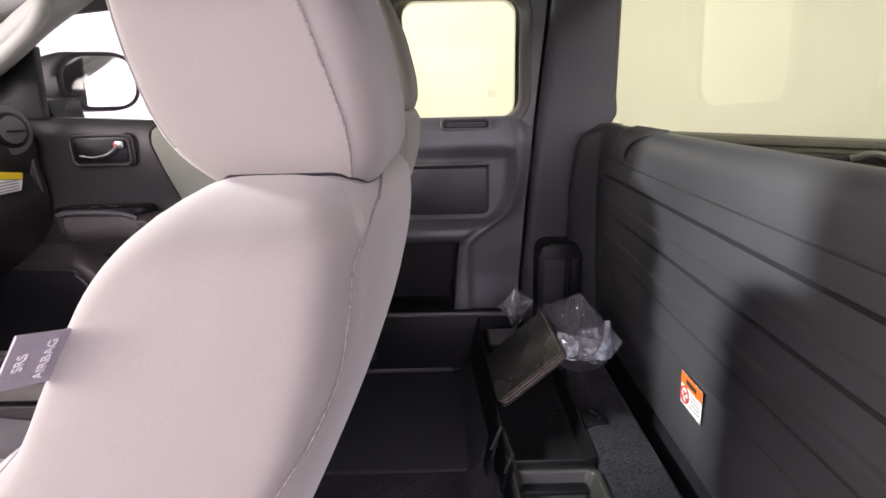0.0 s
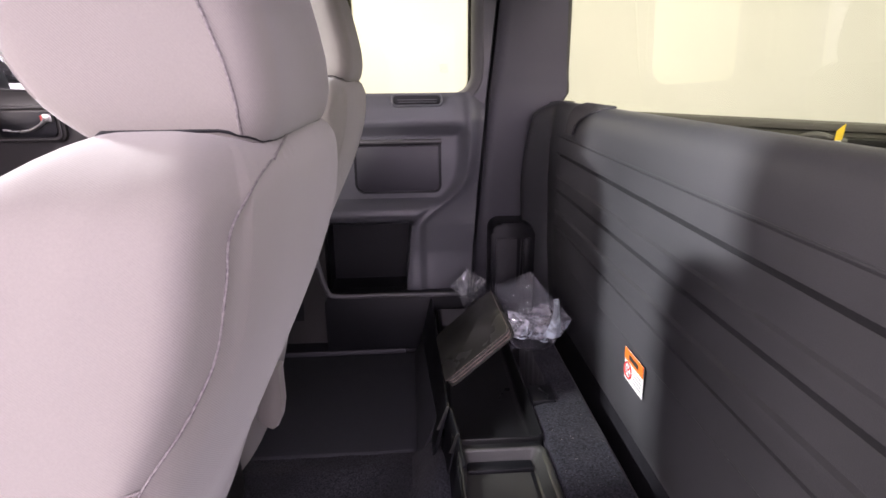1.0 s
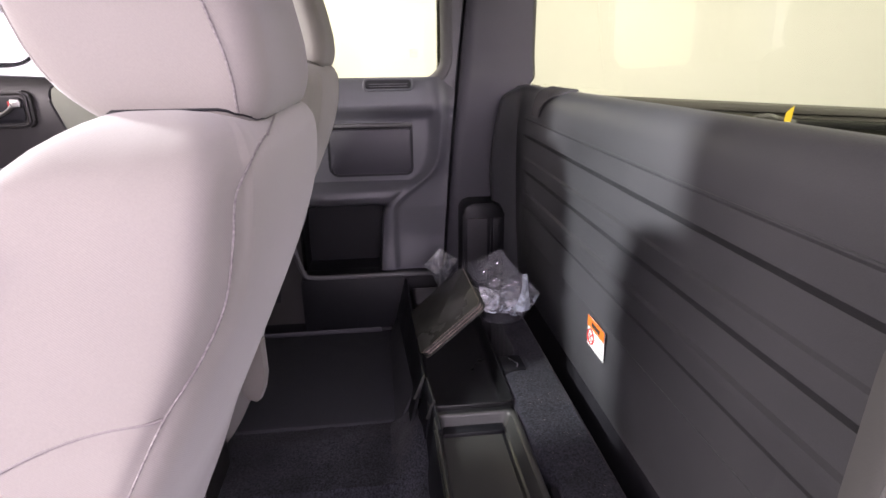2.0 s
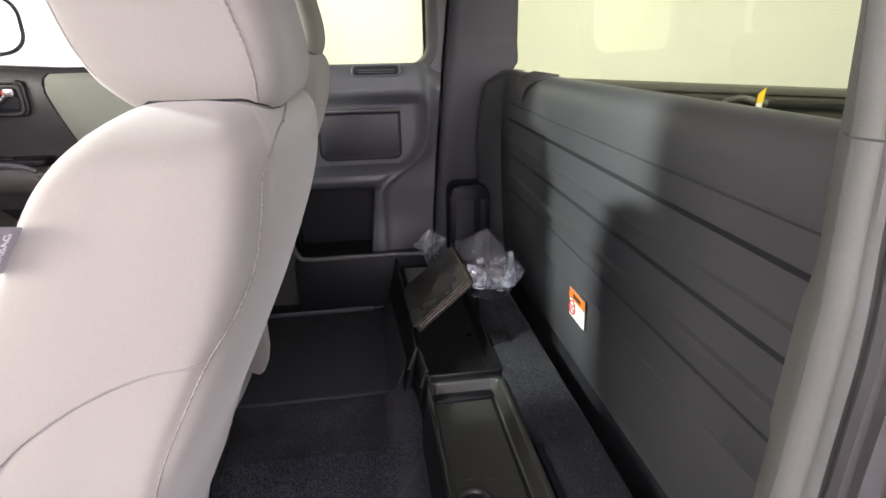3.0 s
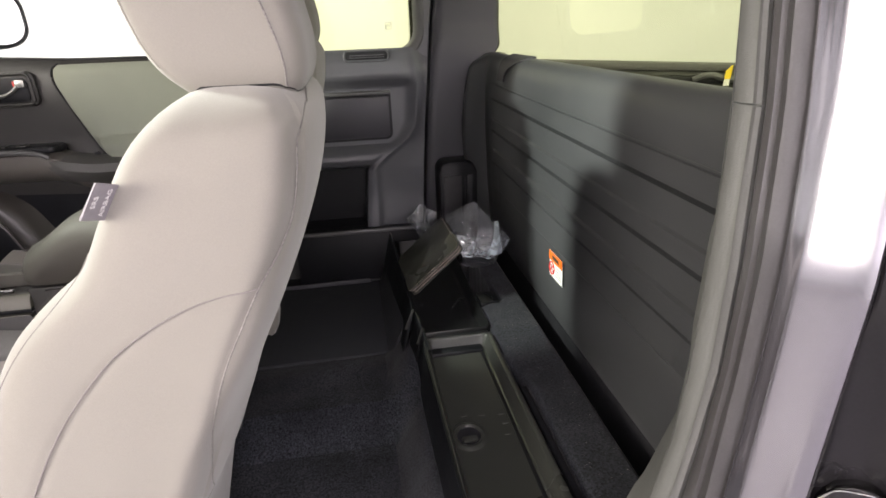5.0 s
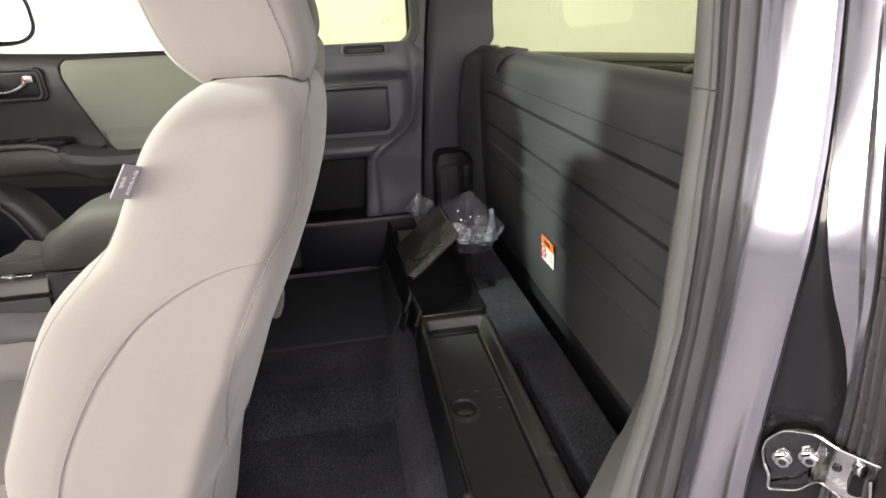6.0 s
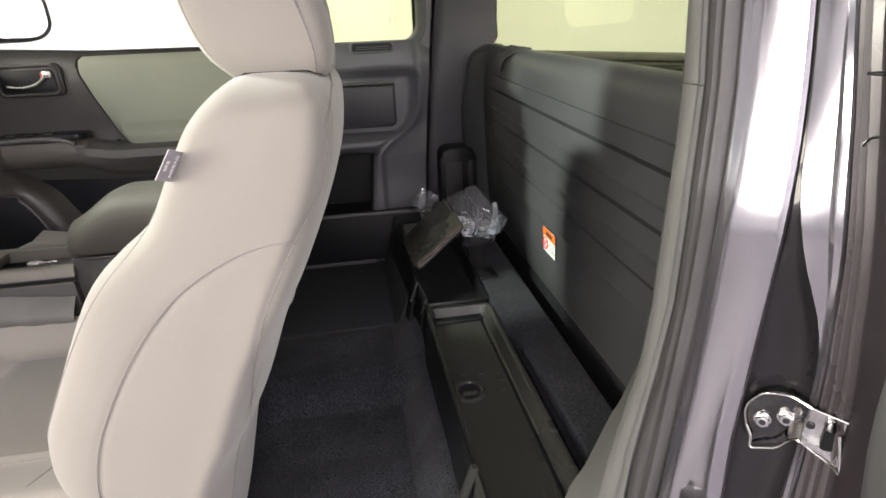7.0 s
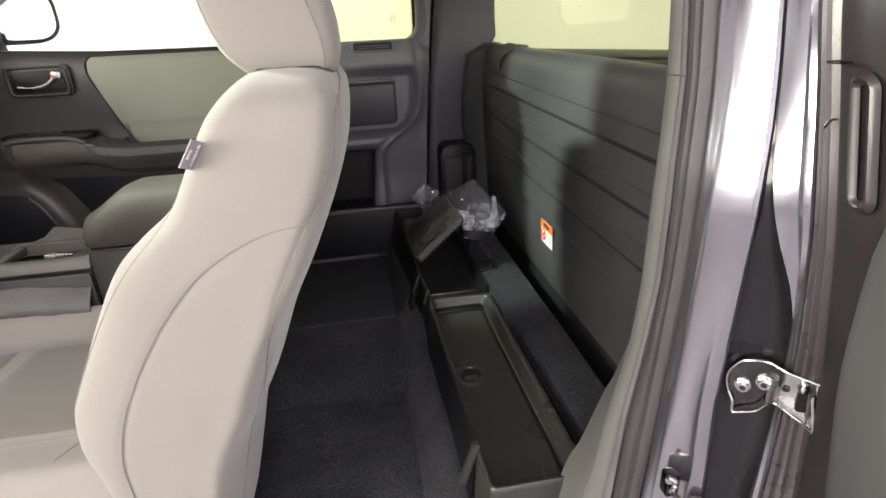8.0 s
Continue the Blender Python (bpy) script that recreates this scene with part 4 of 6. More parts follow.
def seat_section(z, yc, n=320):
    xb, xf, h = lerp(BACK, z), lerp(FRONT, z), lerp(HALF, z)
    xc, hx = (xb + xf) / 2, (xb - xf) / 2
    row = []
    for k in range(n):
        ca, sa = ring_dir(k, n)
        p = N_FRONT if ca < 0 else n_rear(z)
        px = math.copysign(abs(ca) ** (2 / p), ca)
        py = math.copysign(abs(sa) ** (2 / p), sa)
        x = xc + hx * px
        if px < 0:
            x += 0.34 * hx * max(0.0, 1 - (py / 0.72) ** 2) * smoothstep(0.25, 0.45, z) * smoothstep(0.93, 0.80, z) * -px
        if px > 0:
            x -= crown(py, z) * px
        x += 0.0012 * noise.noise(Vector((px * 2, py * 2 + yc * 5, z * 11)))
        y = yc + h * py + 0.0015 * noise.noise(Vector((px * 2.3, py * 2 + yc * 3, z * 9 + 4)))
        if abs(py) > 0.8:
            # cloth drawn in along the sewn seams, and a pinch of folds under the headrest
            d = 0.0024 * math.exp(-(((x - lerp(REAR_SEAM, z)) / 0.007) ** 2)) * smoothstep(0.20, 0.24, z)
            d += 0.0014 * math.exp(-(((x - lerp(PANEL_SEAM, z)) / 0.006) ** 2)) * smoothstep(0.766, 0.75, z) * smoothstep(0.36, 0.45, z)
            d += 0.0016 * smoothstep(0.884, 0.912, z) * smoothstep(-0.085, -0.03, x) * (0.5 + 0.5 * math.sin((z + 0.18 * x) * 900 + 2 * math.sin(x * 60)))
            w = Vector((math.copysign(abs(px) ** 7, px) / hx, math.copysign(abs(py) ** 7, py) / h)).normalized()
            x, y = x - d * w.x, y - d * w.y
        fold = 0.0011 * math.sin((y - yc + 0.55 * x) * 520 + 1.5 * math.sin(x * 90)) * smoothstep(0.896, 0.912, z) * smoothstep(-0.026, -0.008, x) * smoothstep(0.30, 0.45, abs(py))
        row.append((x, y, z + fold))
    return row


def side_point(x, z, yc, out=0.0, side=-1):
    """A point of the backrest's outboard side: the place on the section's ring, from front corner round to the back, that has this x."""
    xb, xf, h = lerp(BACK, z), lerp(FRONT, z), lerp(HALF, z)
    xc, hx = (xb + xf) / 2, (xb - xf) / 2

    def at(a):
        ca, sa = math.cos(a), math.sin(a)
        p = N_FRONT if ca < 0 else n_rear(z)
        px, py = math.copysign(abs(ca) ** (2 / p), ca), abs(sa) ** (2 / p)
        return xc + hx * px - (crown(py, z) * px if px > 0 else 0), h * py, px, py

    lo, hi = math.pi * 0.98, 0.02
    for _ in range(50):
        mid = (lo + hi) / 2
        lo, hi = (mid, hi) if at(mid)[0] < x else (lo, mid)
    gx, gy, px, py = at((lo + hi) / 2)
    n = Vector((math.copysign(abs(px) ** 6, px), abs(py) ** 6, 0)).normalized()
    return Vector((gx + n.x * out, yc + side * (gy + n.y * out), z))


HR_F = [(0.904, -0.085), (0.910, -0.103), (0.918, -0.118), (0.928, -0.129), (0.938, -0.139), (0.950, -0.147), (0.965, -0.154), (1.0, -0.163), (1.05, -0.170), (1.10, -0.168), (1.135, -0.155), (1.15, -0.13)]
HR_B = [(0.904, -0.030), (0.910, -0.019), (0.918, -0.010), (0.928, -0.006), (0.942, -0.003), (0.97, -0.004), (1.0, -0.010), (1.05, -0.022), (1.10, -0.042), (1.135, -0.065), (1.15, -0.09)]
HR_H = [(0.904, 0.095), (0.908, 0.109), (0.914, 0.119), (0.922, 0.1275), (0.931, 0.132), (0.945, 0.135), (0.965, 0.136), (1.02, 0.138), (1.08, 0.134), (1.12, 0.118), (1.14, 0.09), (1.15, 0.05)]


def head_section(z, yc, n=64, p=8.0):
    xb, xf, h = lerp(HR_B, z), lerp(HR_F, z), lerp(HR_H, z)
    xc, hx = (xb + xf) / 2, (xb - xf) / 2
    row = []
    for k in range(n):
        ca, sa = ring_dir(k, n)
        row.append((xc + hx * math.copysign(abs(ca) ** (2 / p), ca), yc + h * math.copysign(abs(sa) ** (2 / p), sa), z))
    return row


def head_side(x, z, yc, out=0.0, side=-1, p=8.0):
    xb, xf, h = lerp(HR_B, z), lerp(HR_F, z), lerp(HR_H, z)
    xc, hx = (xb + xf) / 2, (xb - xf) / 2
    u = max(-0.98, min(0.98, (x - xc) / hx))
    return Vector((xc + hx * u, yc + side * (h * (1 - abs(u) ** p) ** (1 / p) + out), z))


def front_seat(yc, side, tag):
    """A bucket seat; side: -1 where its outboard flank looks to smaller y."""
    seat = thing("front_seat", "light grey cloth front seat with a tall headrest", "car seat", "front seats")
    zs = [0.20 + 0.68 * k / 110 for k in range(111)] + [0.884, 0.887, 0.89, 0.893, 0.8965, 0.90, 0.908, 0.914, 0.919, 0.9225, 0.925, 0.926]
    rings = [seat_section(z, yc) for z in zs]
    back = part("backrest", grid(rings, True, True), FABRIC, seat)
    zs = [0.904, 0.906, 0.908, 0.911, 0.914, 0.918, 0.922, 0.926, 0.931, 0.938, 0.945, 0.950] + [0.955 + 0.155 * k / 18 for k in range(19)] + [1.12, 1.128, 1.135, 1.14, 1.145, 1.148, 1.15]
    head = part("headrest", grid([head_section(z, yc) for z in zs], True, True), FABRIC, seat)

    # dark tube in place of the contact shadow where the headrest meets the back
    crease_shade = []
    for k in range(64):
        z = 0.955
        while z > 0.906:
            x, y, _ = head_section(z, yc)[k]
            xb, xf, h = lerp(BACK, z), lerp(FRONT, z), lerp(HALF, z)
            u, v = (x - (xb + xf) / 2) / max(0.004, (xb - xf) / 2), (y - yc) / max(0.01, h)
            if z < 0.926 and max(abs(u), abs(v)) < 0.97:
                break
            z -= 0.001
        crease_shade.append(Vector((x, y, z + 0.001)))
    rows = []
    for k in range(64):
        d = (crease_shade[(k + 1) % 64] - crease_shade[k - 1]).normalized()
        out = Vector((crease_shade[k].x + 0.0735, crease_shade[k].y - yc, 0)).normalized()
        up = d.cross(out).normalized()
        rows.append([crease_shade[k] + out * 0.0008 * math.cos(a) + up * 0.0017 * math.sin(a) for a in [math.pi * j / 4 for j in range(8)]])
    part("crease_shade", grid(rows + rows[:1], True), TRIM_BLACK, seat, "dark tube for the contact shadow under the headrest")

    def seam(nm, pts, to, f, r=0.0022, mat=SEAM, out=0.0008):
        line = []
        for x, z in [(p.x, p.z) for p in smooth_line([(x, 0, z) for x, z in pts], 8)]:
            line.append(f(x, z, yc, out, side))
        part(nm, tube(line, r, 6), mat, to)
        return line

    seam("rear_seam", [(-0.0095, 0.9065), (-0.0115, 0.895), (-0.016, 0.88), (-0.019, 0.855), (-0.027, 0.82), (-0.042, 0.79), (-0.062, 0.762), (-0.084, 0.722), (-0.105, 0.68), (-0.1285, 0.615), (-0.1495, 0.54), (-0.1710, 0.462), (-0.1996, 0.365), (-0.224, 0.27), (-0.238, 0.215)], back, side_point, 0.0008, STITCH, 0.0)
    shoulder = []
    for k in range(15):
        v = 0.61 - 0.40 * k / 14
        z = 0.9065 + 0.0130 * (k / 14) ** 0.8
        shoulder.append(Vector((lerp(BACK, z) - crown(v, z) + 0.0006, yc + side * lerp(HALF, z) * v, z + 0.0004)))
    part("shoulder_seam", tube(shoulder, 0.0009, 6), STITCH, back)
    seam("panel_seam", [(-0.062, 0.763), (-0.092, 0.761), (-0.124, 0.752), (-0.157, 0.736), (-0.193, 0.711), (-0.233, 0.668), (-0.262, 0.628), (-0.288, 0.584), (-0.311, 0.538), (-0.327, 0.488), (-0.332, 0.452), (-0.332, 0.405)], back, side_point, 0.0009, SEAM, 0.0001)
    seam("front_seam", [(-0.200, 0.800), (-0.2265, 0.765), (-0.262, 0.729), (-0.295, 0.686), (-0.329, 0.632), (-0.358, 0.583), (-0.380, 0.535), (-0.386, 0.50), (-0.383, 0.464), (-0.374, 0.405)], back, side_point, 0.0007, SEAM, 0.0002)
    seam("headrest_seam", [(-0.0245, 0.922), (-0.024, 0.932), (-0.024, 0.942), (-0.027, 0.960), (-0.033, 0.981), (-0.040, 1.004), (-0.048, 1.028), (-0.060, 1.06), (-0.082, 1.11)], head, head_side, 0.0010, STITCH, 0.0004)
    seam("headrest_front_seam", [(-0.132, 0.943), (-0.1365, 0.950), (-0.146, 0.97), (-0.154, 1.0), (-0.160, 1.05), (-0.157, 1.10)], head, head_side, 0.0006, FABRIC, 0.0002)
    # cushion with raised bolsters and a darker centre
    ym = yc - 0.018 * side

    def cushion_top(x, v):
        rise = 0.03 * smoothstep(-0.66, -0.88, x)
        bol = (0.008 if v * side > 0 else 0.040) * smoothstep(0.55, 0.86, abs(v))
        edge = max(0.0, 1 - max(0.0, (abs(v) - 0.84) / 0.16) ** 2.2) ** 0.5
        sag = 0.010 * (1 - (v / 0.6) ** 2) if abs(v) < 0.6 else 0.0
        return 0.300 + (0.141 + rise + bol + sag) * edge

    rows = []
    for i in range(29):
        x = -0.88 + 0.56 * i / 28
        e = 0.55 + 0.45 * smoothstep(-0.90, -0.84, x)
        row = []
        for k in range(61):
            v = -math.cos(math.pi * k / 60)
            z = 0.300 + (cushion_top(x, v) - 0.300) * e
            # cloth drawn in along the seams
            z -= 0.0030 * math.exp(-(((abs(v) - 0.575) / 0.016) ** 2))
            z -= 0.0025 * math.exp(-(((x + 0.622) / 0.006) ** 2)) * smoothstep(0.60, 0.56, abs(v))
            row.append((x, ym + 0.243 * v, z + 0.0012 * noise.noise(Vector((x * 9, v * 3 + yc, 1)))))
        rows.append(row + [(x, ym + 0.225, 0.22), (x, ym - 0.225, 0.22)])
    cushion = part("cushion", grid(rows, True, True), FABRIC, seat)
    for x0, x1 in ((-0.845, -0.626), (-0.618, -0.40)):
        rows = [[(x0 + (x1 - x0) * i / 14, ym + 0.243 * 0.56 * v / 10, cushion_top(x0 + (x1 - x0) * i / 14, 0.56 * v / 10) + 0.0012 - (0.004 if abs(v) == 10 or i in (0, 14) else 0.0)) for v in range(-10, 11)] for i in range(15)]
        part("cushion_insert", grid(rows, thick=0.003), FABRIC_DARK, cushion, "darker grey centre cloth")
    for w in (-1, 1):
        part("cushion_seam", tube([(-0.84 + 0.50 * k / 12, ym + w * 0.243 * 0.575, cushion_top(-0.84 + 0.50 * k / 12, 0.575 * w) - 0.0016) for k in range(13)], 0.0012, 6), SEAM, cushion)
        part("cushion_seam", tube([(-0.42 - 0.02 * k / 6, ym + w * 0.243 * (0.58 + 0.24 * k / 6), cushion_top(-0.42, w * (0.58 + 0.24 * k / 6)) - 0.0002) for k in range(7)], 0.0007, 6), STITCH, cushion)
    part("seat_base", box(-0.80, -0.31, yc - 0.20, yc + 0.20, 0.05, 0.225, 0.01), TRIM_BLACK, seat, "black seat frame")
    if not tag:
        part("hinge_cover", prism([(-0.190, 0.368), (-0.178, 0.352), (-0.162, 0.345), (-0.154, 0.351), (-0.145, 0.370), (-0.139, 0.40), (-0.139, 0.468), (-0.168, 0.468)], "y", yc - 0.240, yc - 0.205, 0.012), FABRIC, seat, "pale side hinge cover")
    if tag:
        # folded tag sewn into the flank's front seam
        root_a, root_b = side_point(-0.157, 0.861, yc, -0.001, side), side_point(-0.174, 0.833, yc, -0.001, side)
        a, b = Vector((-0.160, yc + side * 0.247, 0.871)), Vector((-0.178, yc + side * 0.247, 0.843))
        d = ((root_a - a) + (root_b - b)) / 2
        rows = [[root_a.lerp(a, k / 3) for k in range(4)], [root_b.lerp(b, k / 3) for k in range(4)]]
        t = part("airbag_tag", grid(rows, thick=0.0012), TAG_GREY, seat, "grey woven airbag tag")
        for n, word in enumerate(("SRS", "AIRBAG")):
            cu = bpy.data.curves.new("lettering", "FONT")
            cu.body, cu.size, cu.align_x, cu.align_y, cu.extrude = word, 0.0074, "CENTER", "CENTER", 0.0002
            ob = new("lettering", cu)
            ob.data.materials.append(TAG_INK)
            along = (a - b).normalized()
            across = d.normalized()
            nrm = along.cross(across).normalized()
            if nrm.y * side < 0:
                nrm = -nrm
            right = along
            upv = nrm.cross(right)
            o = (a + b) / 2 + d * (0.24 if n == 0 else 0.68) + nrm * 0.0016
            m = Matrix((right, upv, nrm)).transposed().to_4x4()
            m.translation = o
            ob.matrix_world = m
            ob.parent = t
    return seat


front_seat(0.465, -1, True)
passenger_seat = front_seat(1.065, 1, False)
passenger_seat.location = (-0.012, 0, 0.032)
for piece in passenger_seat.children:
    if piece.name.startswith(("cushion", "seat_base")):
        piece.location.z = -0.032

# ---- storage tray under the rear seats ----
tray = thing("storage_tray", "black plastic two-bin storage tray on the cab floor", "storage tray")


def bin_rings(steps, x0, x1, y0, y1, r=0.012):
    """Rings of a tub from low outside over its rim to the floor; steps: (in from the left, in from the right, in from the ends, z)."""
    return [[(x, y, z) for x, y in rounded(x0 + a, x1 - b, y0 + c, y1 - c, r, 5)] for a, b, c, z in steps]


NEAR_STEPS = [(-0.010, 0.0, -0.006, 0.16), (0.0, 0.0, 0.0, 0.338), (0.0006, 0.0006, 0.0006, 0.3435), (0.0025, 0.0025, 0.0025, 0.3465), (0.0045, 0.008, 0.005, 0.3470), (0.0065, 0.012, 0.007, 0.3455), (0.0080, 0.0140, 0.0085, 0.3420),
              (0.0115, 0.0200, 0.012, 0.3245), (0.0135, 0.0220, 0.014, 0.3200), (0.0170, 0.0260, 0.018, 0.3182)]
part("near_bin", grid(bin_rings(NEAR_STEPS, 0.138, 0.292, 0.205, 0.800), True, True), TRAY, tray)
FAR_STEPS = [(-0.012, 0.0, 0.0, 0.16), (0.0, 0.0, 0.0, 0.343), (0.0015, 0.0015, 0.0015, 0.3475), (0.0035, 0.0035, 0.0035, 0.3480), (0.0048, 0.0048, 0.0048, 0.3455), (0.0085, 0.0085, 0.0085, 0.306), (0.0115, 0.0115, 0.0115, 0.3015), (0.0165, 0.0165, 0.0165, 0.300)]
part("far_bin", grid(bin_rings(FAR_STEPS, 0.132, 0.296, 0.818, 1.388), True, True), TRAY_SHADE, tray)
part("divider", box(0.141, 0.288, 0.797, 0.822, 0.30, 0.3385, 0.002), TRAY_SHADE, tray, "sunk saddle between the bins")
# Step coloured black in place of its shade.
part("divider_foot", box(0.154, 0.266, 0.766, 0.790, 0.315, 0.3262, 0.004), TRIM_BLACK, tray, "low step below the saddle")


def flared_wall(y0, y1, top, foot, thick=0.005):
    """An upstanding wall of the tray that leans outwards to its foot; top and foot: (x, z) at y0 and at y1."""
    rows = []
    for y, (xt, zt), (xf, zf) in ((y0, top[0], foot[0]), (y1, top[1], foot[1])):
        rows.append([(xf, y, zf), (xt - 0.0008, y, zt - 0.003), (xt + 0.0008, y, zt), (xt + thick - 0.001, y, zt), (xt + thick, y, zt - 0.002), (xf + thick, y, zf)])
    n = 10
    mid = [[tuple(a[k] + (b[k] - a[k]) * i / n for k in range(3)) for a, b in zip(rows[0], rows[1])] for i in range(n + 1)]
    return grid(mid, True, True)


# Shading put into colour: outer walls in black, their lit ends in lighter plastic.
part("front_wall", flared_wall(0.878, 1.385, ((0.1265, 0.379), (0.118, 0.381)), ((0.082, 0.20), (0.074, 0.20))), TRIM_BLACK, tray, "tall outer wall of the far bin")
part("front_wall", flared_wall(0.818, 0.884, ((0.1400, 0.364), (0.1320, 0.371)), ((0.108, 0.20), (0.100, 0.20))), TRIM_BLACK, tray)
part("front_wall", flared_wall(0.752, 0.822, ((0.1455, 0.3495), (0.1410, 0.357)), ((0.118, 0.20), (0.112, 0.20))), TRIM_BLACK, tray)
part("front_wall", flared_wall(0.290, 0.752, ((0.1335, 0.357), (0.1350, 0.349)), ((0.120, 0.20), (0.117, 0.20)), 0.0045), TRIM_BLACK, tray, "outer wall of the near bin")
part("wall_end", flared_wall(0.8755, 0.8785, ((0.1262, 0.3795), (0.1262, 0.3795)), ((0.1070, 0.330), (0.1070, 0.330)), 0.0052), TRAY, tray, "lit end of the wall, lightened by colour")
part("wall_end", flared_wall(0.8155, 0.8185, ((0.1397, 0.3645), (0.1397, 0.3645)), ((0.1260, 0.325), (0.1260, 0.325)), 0.0052), TRAY, tray, "lit end of the wall, lightened by colour")
part("corner_tab", flared_wall(0.284, 0.294, ((0.1325, 0.3595), (0.1325, 0.3595)), ((0.108, 0.285), (0.108, 0.285)), 0.010), TRAY, tray, "lit end of the outer wall, lightened by colour")
# finger pull: a dished well with a tongue across it
PULL = (0.179, 0.517)
rows = []
for d, h in ((0.0375, 0.0), (0.0345, 0.0014), (0.0315, 0.0034), (0.0290, 0.0042), (0.0265, 0.0036), (0.0245, 0.0018), (0.0235, 0.0005)):
    rows.append([(PULL[0] + d * math.cos(a) * 0.86, PULL[1] + d * math.sin(a) * 0.98, 0.3183 + h) for a in [2 * math.pi * k / 32 for k in range(32)]])
pull = part("finger_pull", grid(rows, True), TRAY, tray, "rounded finger pull")
# Flat dark disc paints the well's shade; the floor is not sunk.
part("pull_shade", disc((PULL[0], PULL[1], 0.3172), (0, 0, 1), 0.0205, 0.0018, 24), GAP_SHADE, pull, "dark disc for the shade in the pull")
part("pull_tongue", prism(rounded(PULL[0] - 0.0135, PULL[0] + 0.0135, PULL[1] - 0.017, PULL[1] - 0.003, 0.005), "z", 0.3188, 0.3222, 0.001), TRAY, pull)
for x, y, w in ((0.175, 0.568, 0.012), (0.208, 0.564, 0.011), (0.243, 0.560, 0.011), (0.244, 0.535, 0.010), (0.240, 0.507, 0.008)):
    part("mould_mark", box(x, x + w, y, y + 0.0016, 0.3178, 0.3188, 0), TRIM_SOFT, tray, smooth=False)
# Raised black strip stands in for the shade along the floor's edge.
part("floor_shade_strip", box(0.2590, 0.2655, 0.226, 0.766, 0.3150, 0.3192, 0.0008), TRIM_BLACK, tray, "black strip for the shaded edge of the bin floor")
# scuffs at the near end of the bin floor
for x, y, l in ((0.232, 0.232, 0.030), (0.214, 0.230, 0.018), (0.250, 0.232, 0.040)):
    part("scuff", tube([(x, y, 0.3185), (x + 0.004, y + l, 0.3186)], 0.0005, 4), TRIM_SOFT, tray, smooth=False)
# latch block on the ledge edge
latch = thing("ledge_latch", "small black plastic latch at the ledge edge", "latch")
part("block", box(0.298, 0.346, 0.925, 0.985, 0.320, 0.350, 0.004), TRIM_BLACK, latch)
part("catch", tube([(0.318, 0.968, 0.351), (0.330, 0.940, 0.353), (0.326, 0.928, 0.351)], 0.0016, 6), STEEL, latch, "thin bright wire catch")

# ---- handbook wallet leaning in the far bin ----
A, B, C = Vector((0.127, 0.920, 0.401)), Vector((0.248, 0.920, 0.507)), Vector((0.239, 1.100, 0.517))
ey = (C - B).normalized()
ex = (B - A).normalized()
ex = (ex - ey * ex.dot(ey)).normalized()
ez = ex.cross(ey).normalized()
W, H = (B - A).length, 0.181
M = Matrix((ex, ey, ez)).transposed().to_4x4()
M.translation = B - ex * W
book = thing("handbook_wallet", "black leatherette handbook wallet leaning in the tray", "wallet")


def wallet_piece(nm, x0, x1, y0, y1, z0, z1, mt, bev, label="", rad=0.014):
    bm = prism(rounded(x0, x1, y0, y1, rad), "z", z0, z1, bev)
    bmesh.ops.transform(bm, matrix=M, verts=bm.verts)
    part(nm, bm, mt, book, label)


wallet_piece("cover", 0, W, 0, H, -0.0032, 0.0, LEATHER, 0.0014, "black cover")
wallet_piece("page_block", 0.005, W - 0.003, 0.003, H - 0.008, -0.0078, -0.0034, PAGES, 0.0006, "brown page block", 0.010)
wallet_piece("inner_flap", 0.002, W - 0.001, 0.001, H - 0.004, -0.0098, -0.0080, LEATHER, 0.0008)
wallet_piece("page_block", 0.005, W - 0.003, 0.003, H - 0.008, -0.0140, -0.0100, PAGES, 0.0006, "brown page block", 0.010)
wallet_piece("cover", 0, W, 0, H, -0.0175, -0.0142, LEATHER, 0.0014, "black cover")
pts = [(0.003, 0.004), (W - 0.012, 0.003), (W - 0.003, 0.012), (W - 0.003, H - 0.01)]
bm = tube([M @ Vector((x, y, -0.0002)) for x, y in pts], 0.0008, 6)
part("stitching", tube([M @ Vector((x, y, -0.0172)) for x, y in pts], 0.0008, 6), PAGES, book, "brown worn edge stitching")
part("stitching", bm, PAGES, book, "brown worn edge stitching")


# ---- crumpled clear bag with a dark part inside ----
bag = thing("plastic_bag", "crumpled clear plastic bag holding a dark fitting", "plastic bag")


def film(nm, cols, mt, seed, rough, n=22, label=""):
    """Creased film between lines of points: facets kept sharp, wrinkles from ridged noise."""
    lines = [smooth_line(c, n // (len(c) - 1)) for c in cols]
    rows = []
    for i in range(len(lines[0])):
        rows.append([p[i] for p in lines])
    wide = []
    for row in rows:
        r2 = []
        for a, b in zip(row, row[1:]):
            r2 += [a.lerp(b, k / 6) for k in range(6)]
        wide.append(r2 + [row[-1]])
    out = []
    for row in wide:
        q = []
        for p in row:
            v = 0.0
            for o in range(3):
                v += (1 - 2 * abs(noise.noise(p * (22 * 1.9 ** o) + Vector((seed, 0, o))))) * 0.55 ** o
            q.append(p + Vector((-0.45, -0.8, 0.3)) * rough * (v - 0.7))
        out.append(q)
    part(nm, grid(out, thick=0.0003), mt, bag, label, smooth=False)


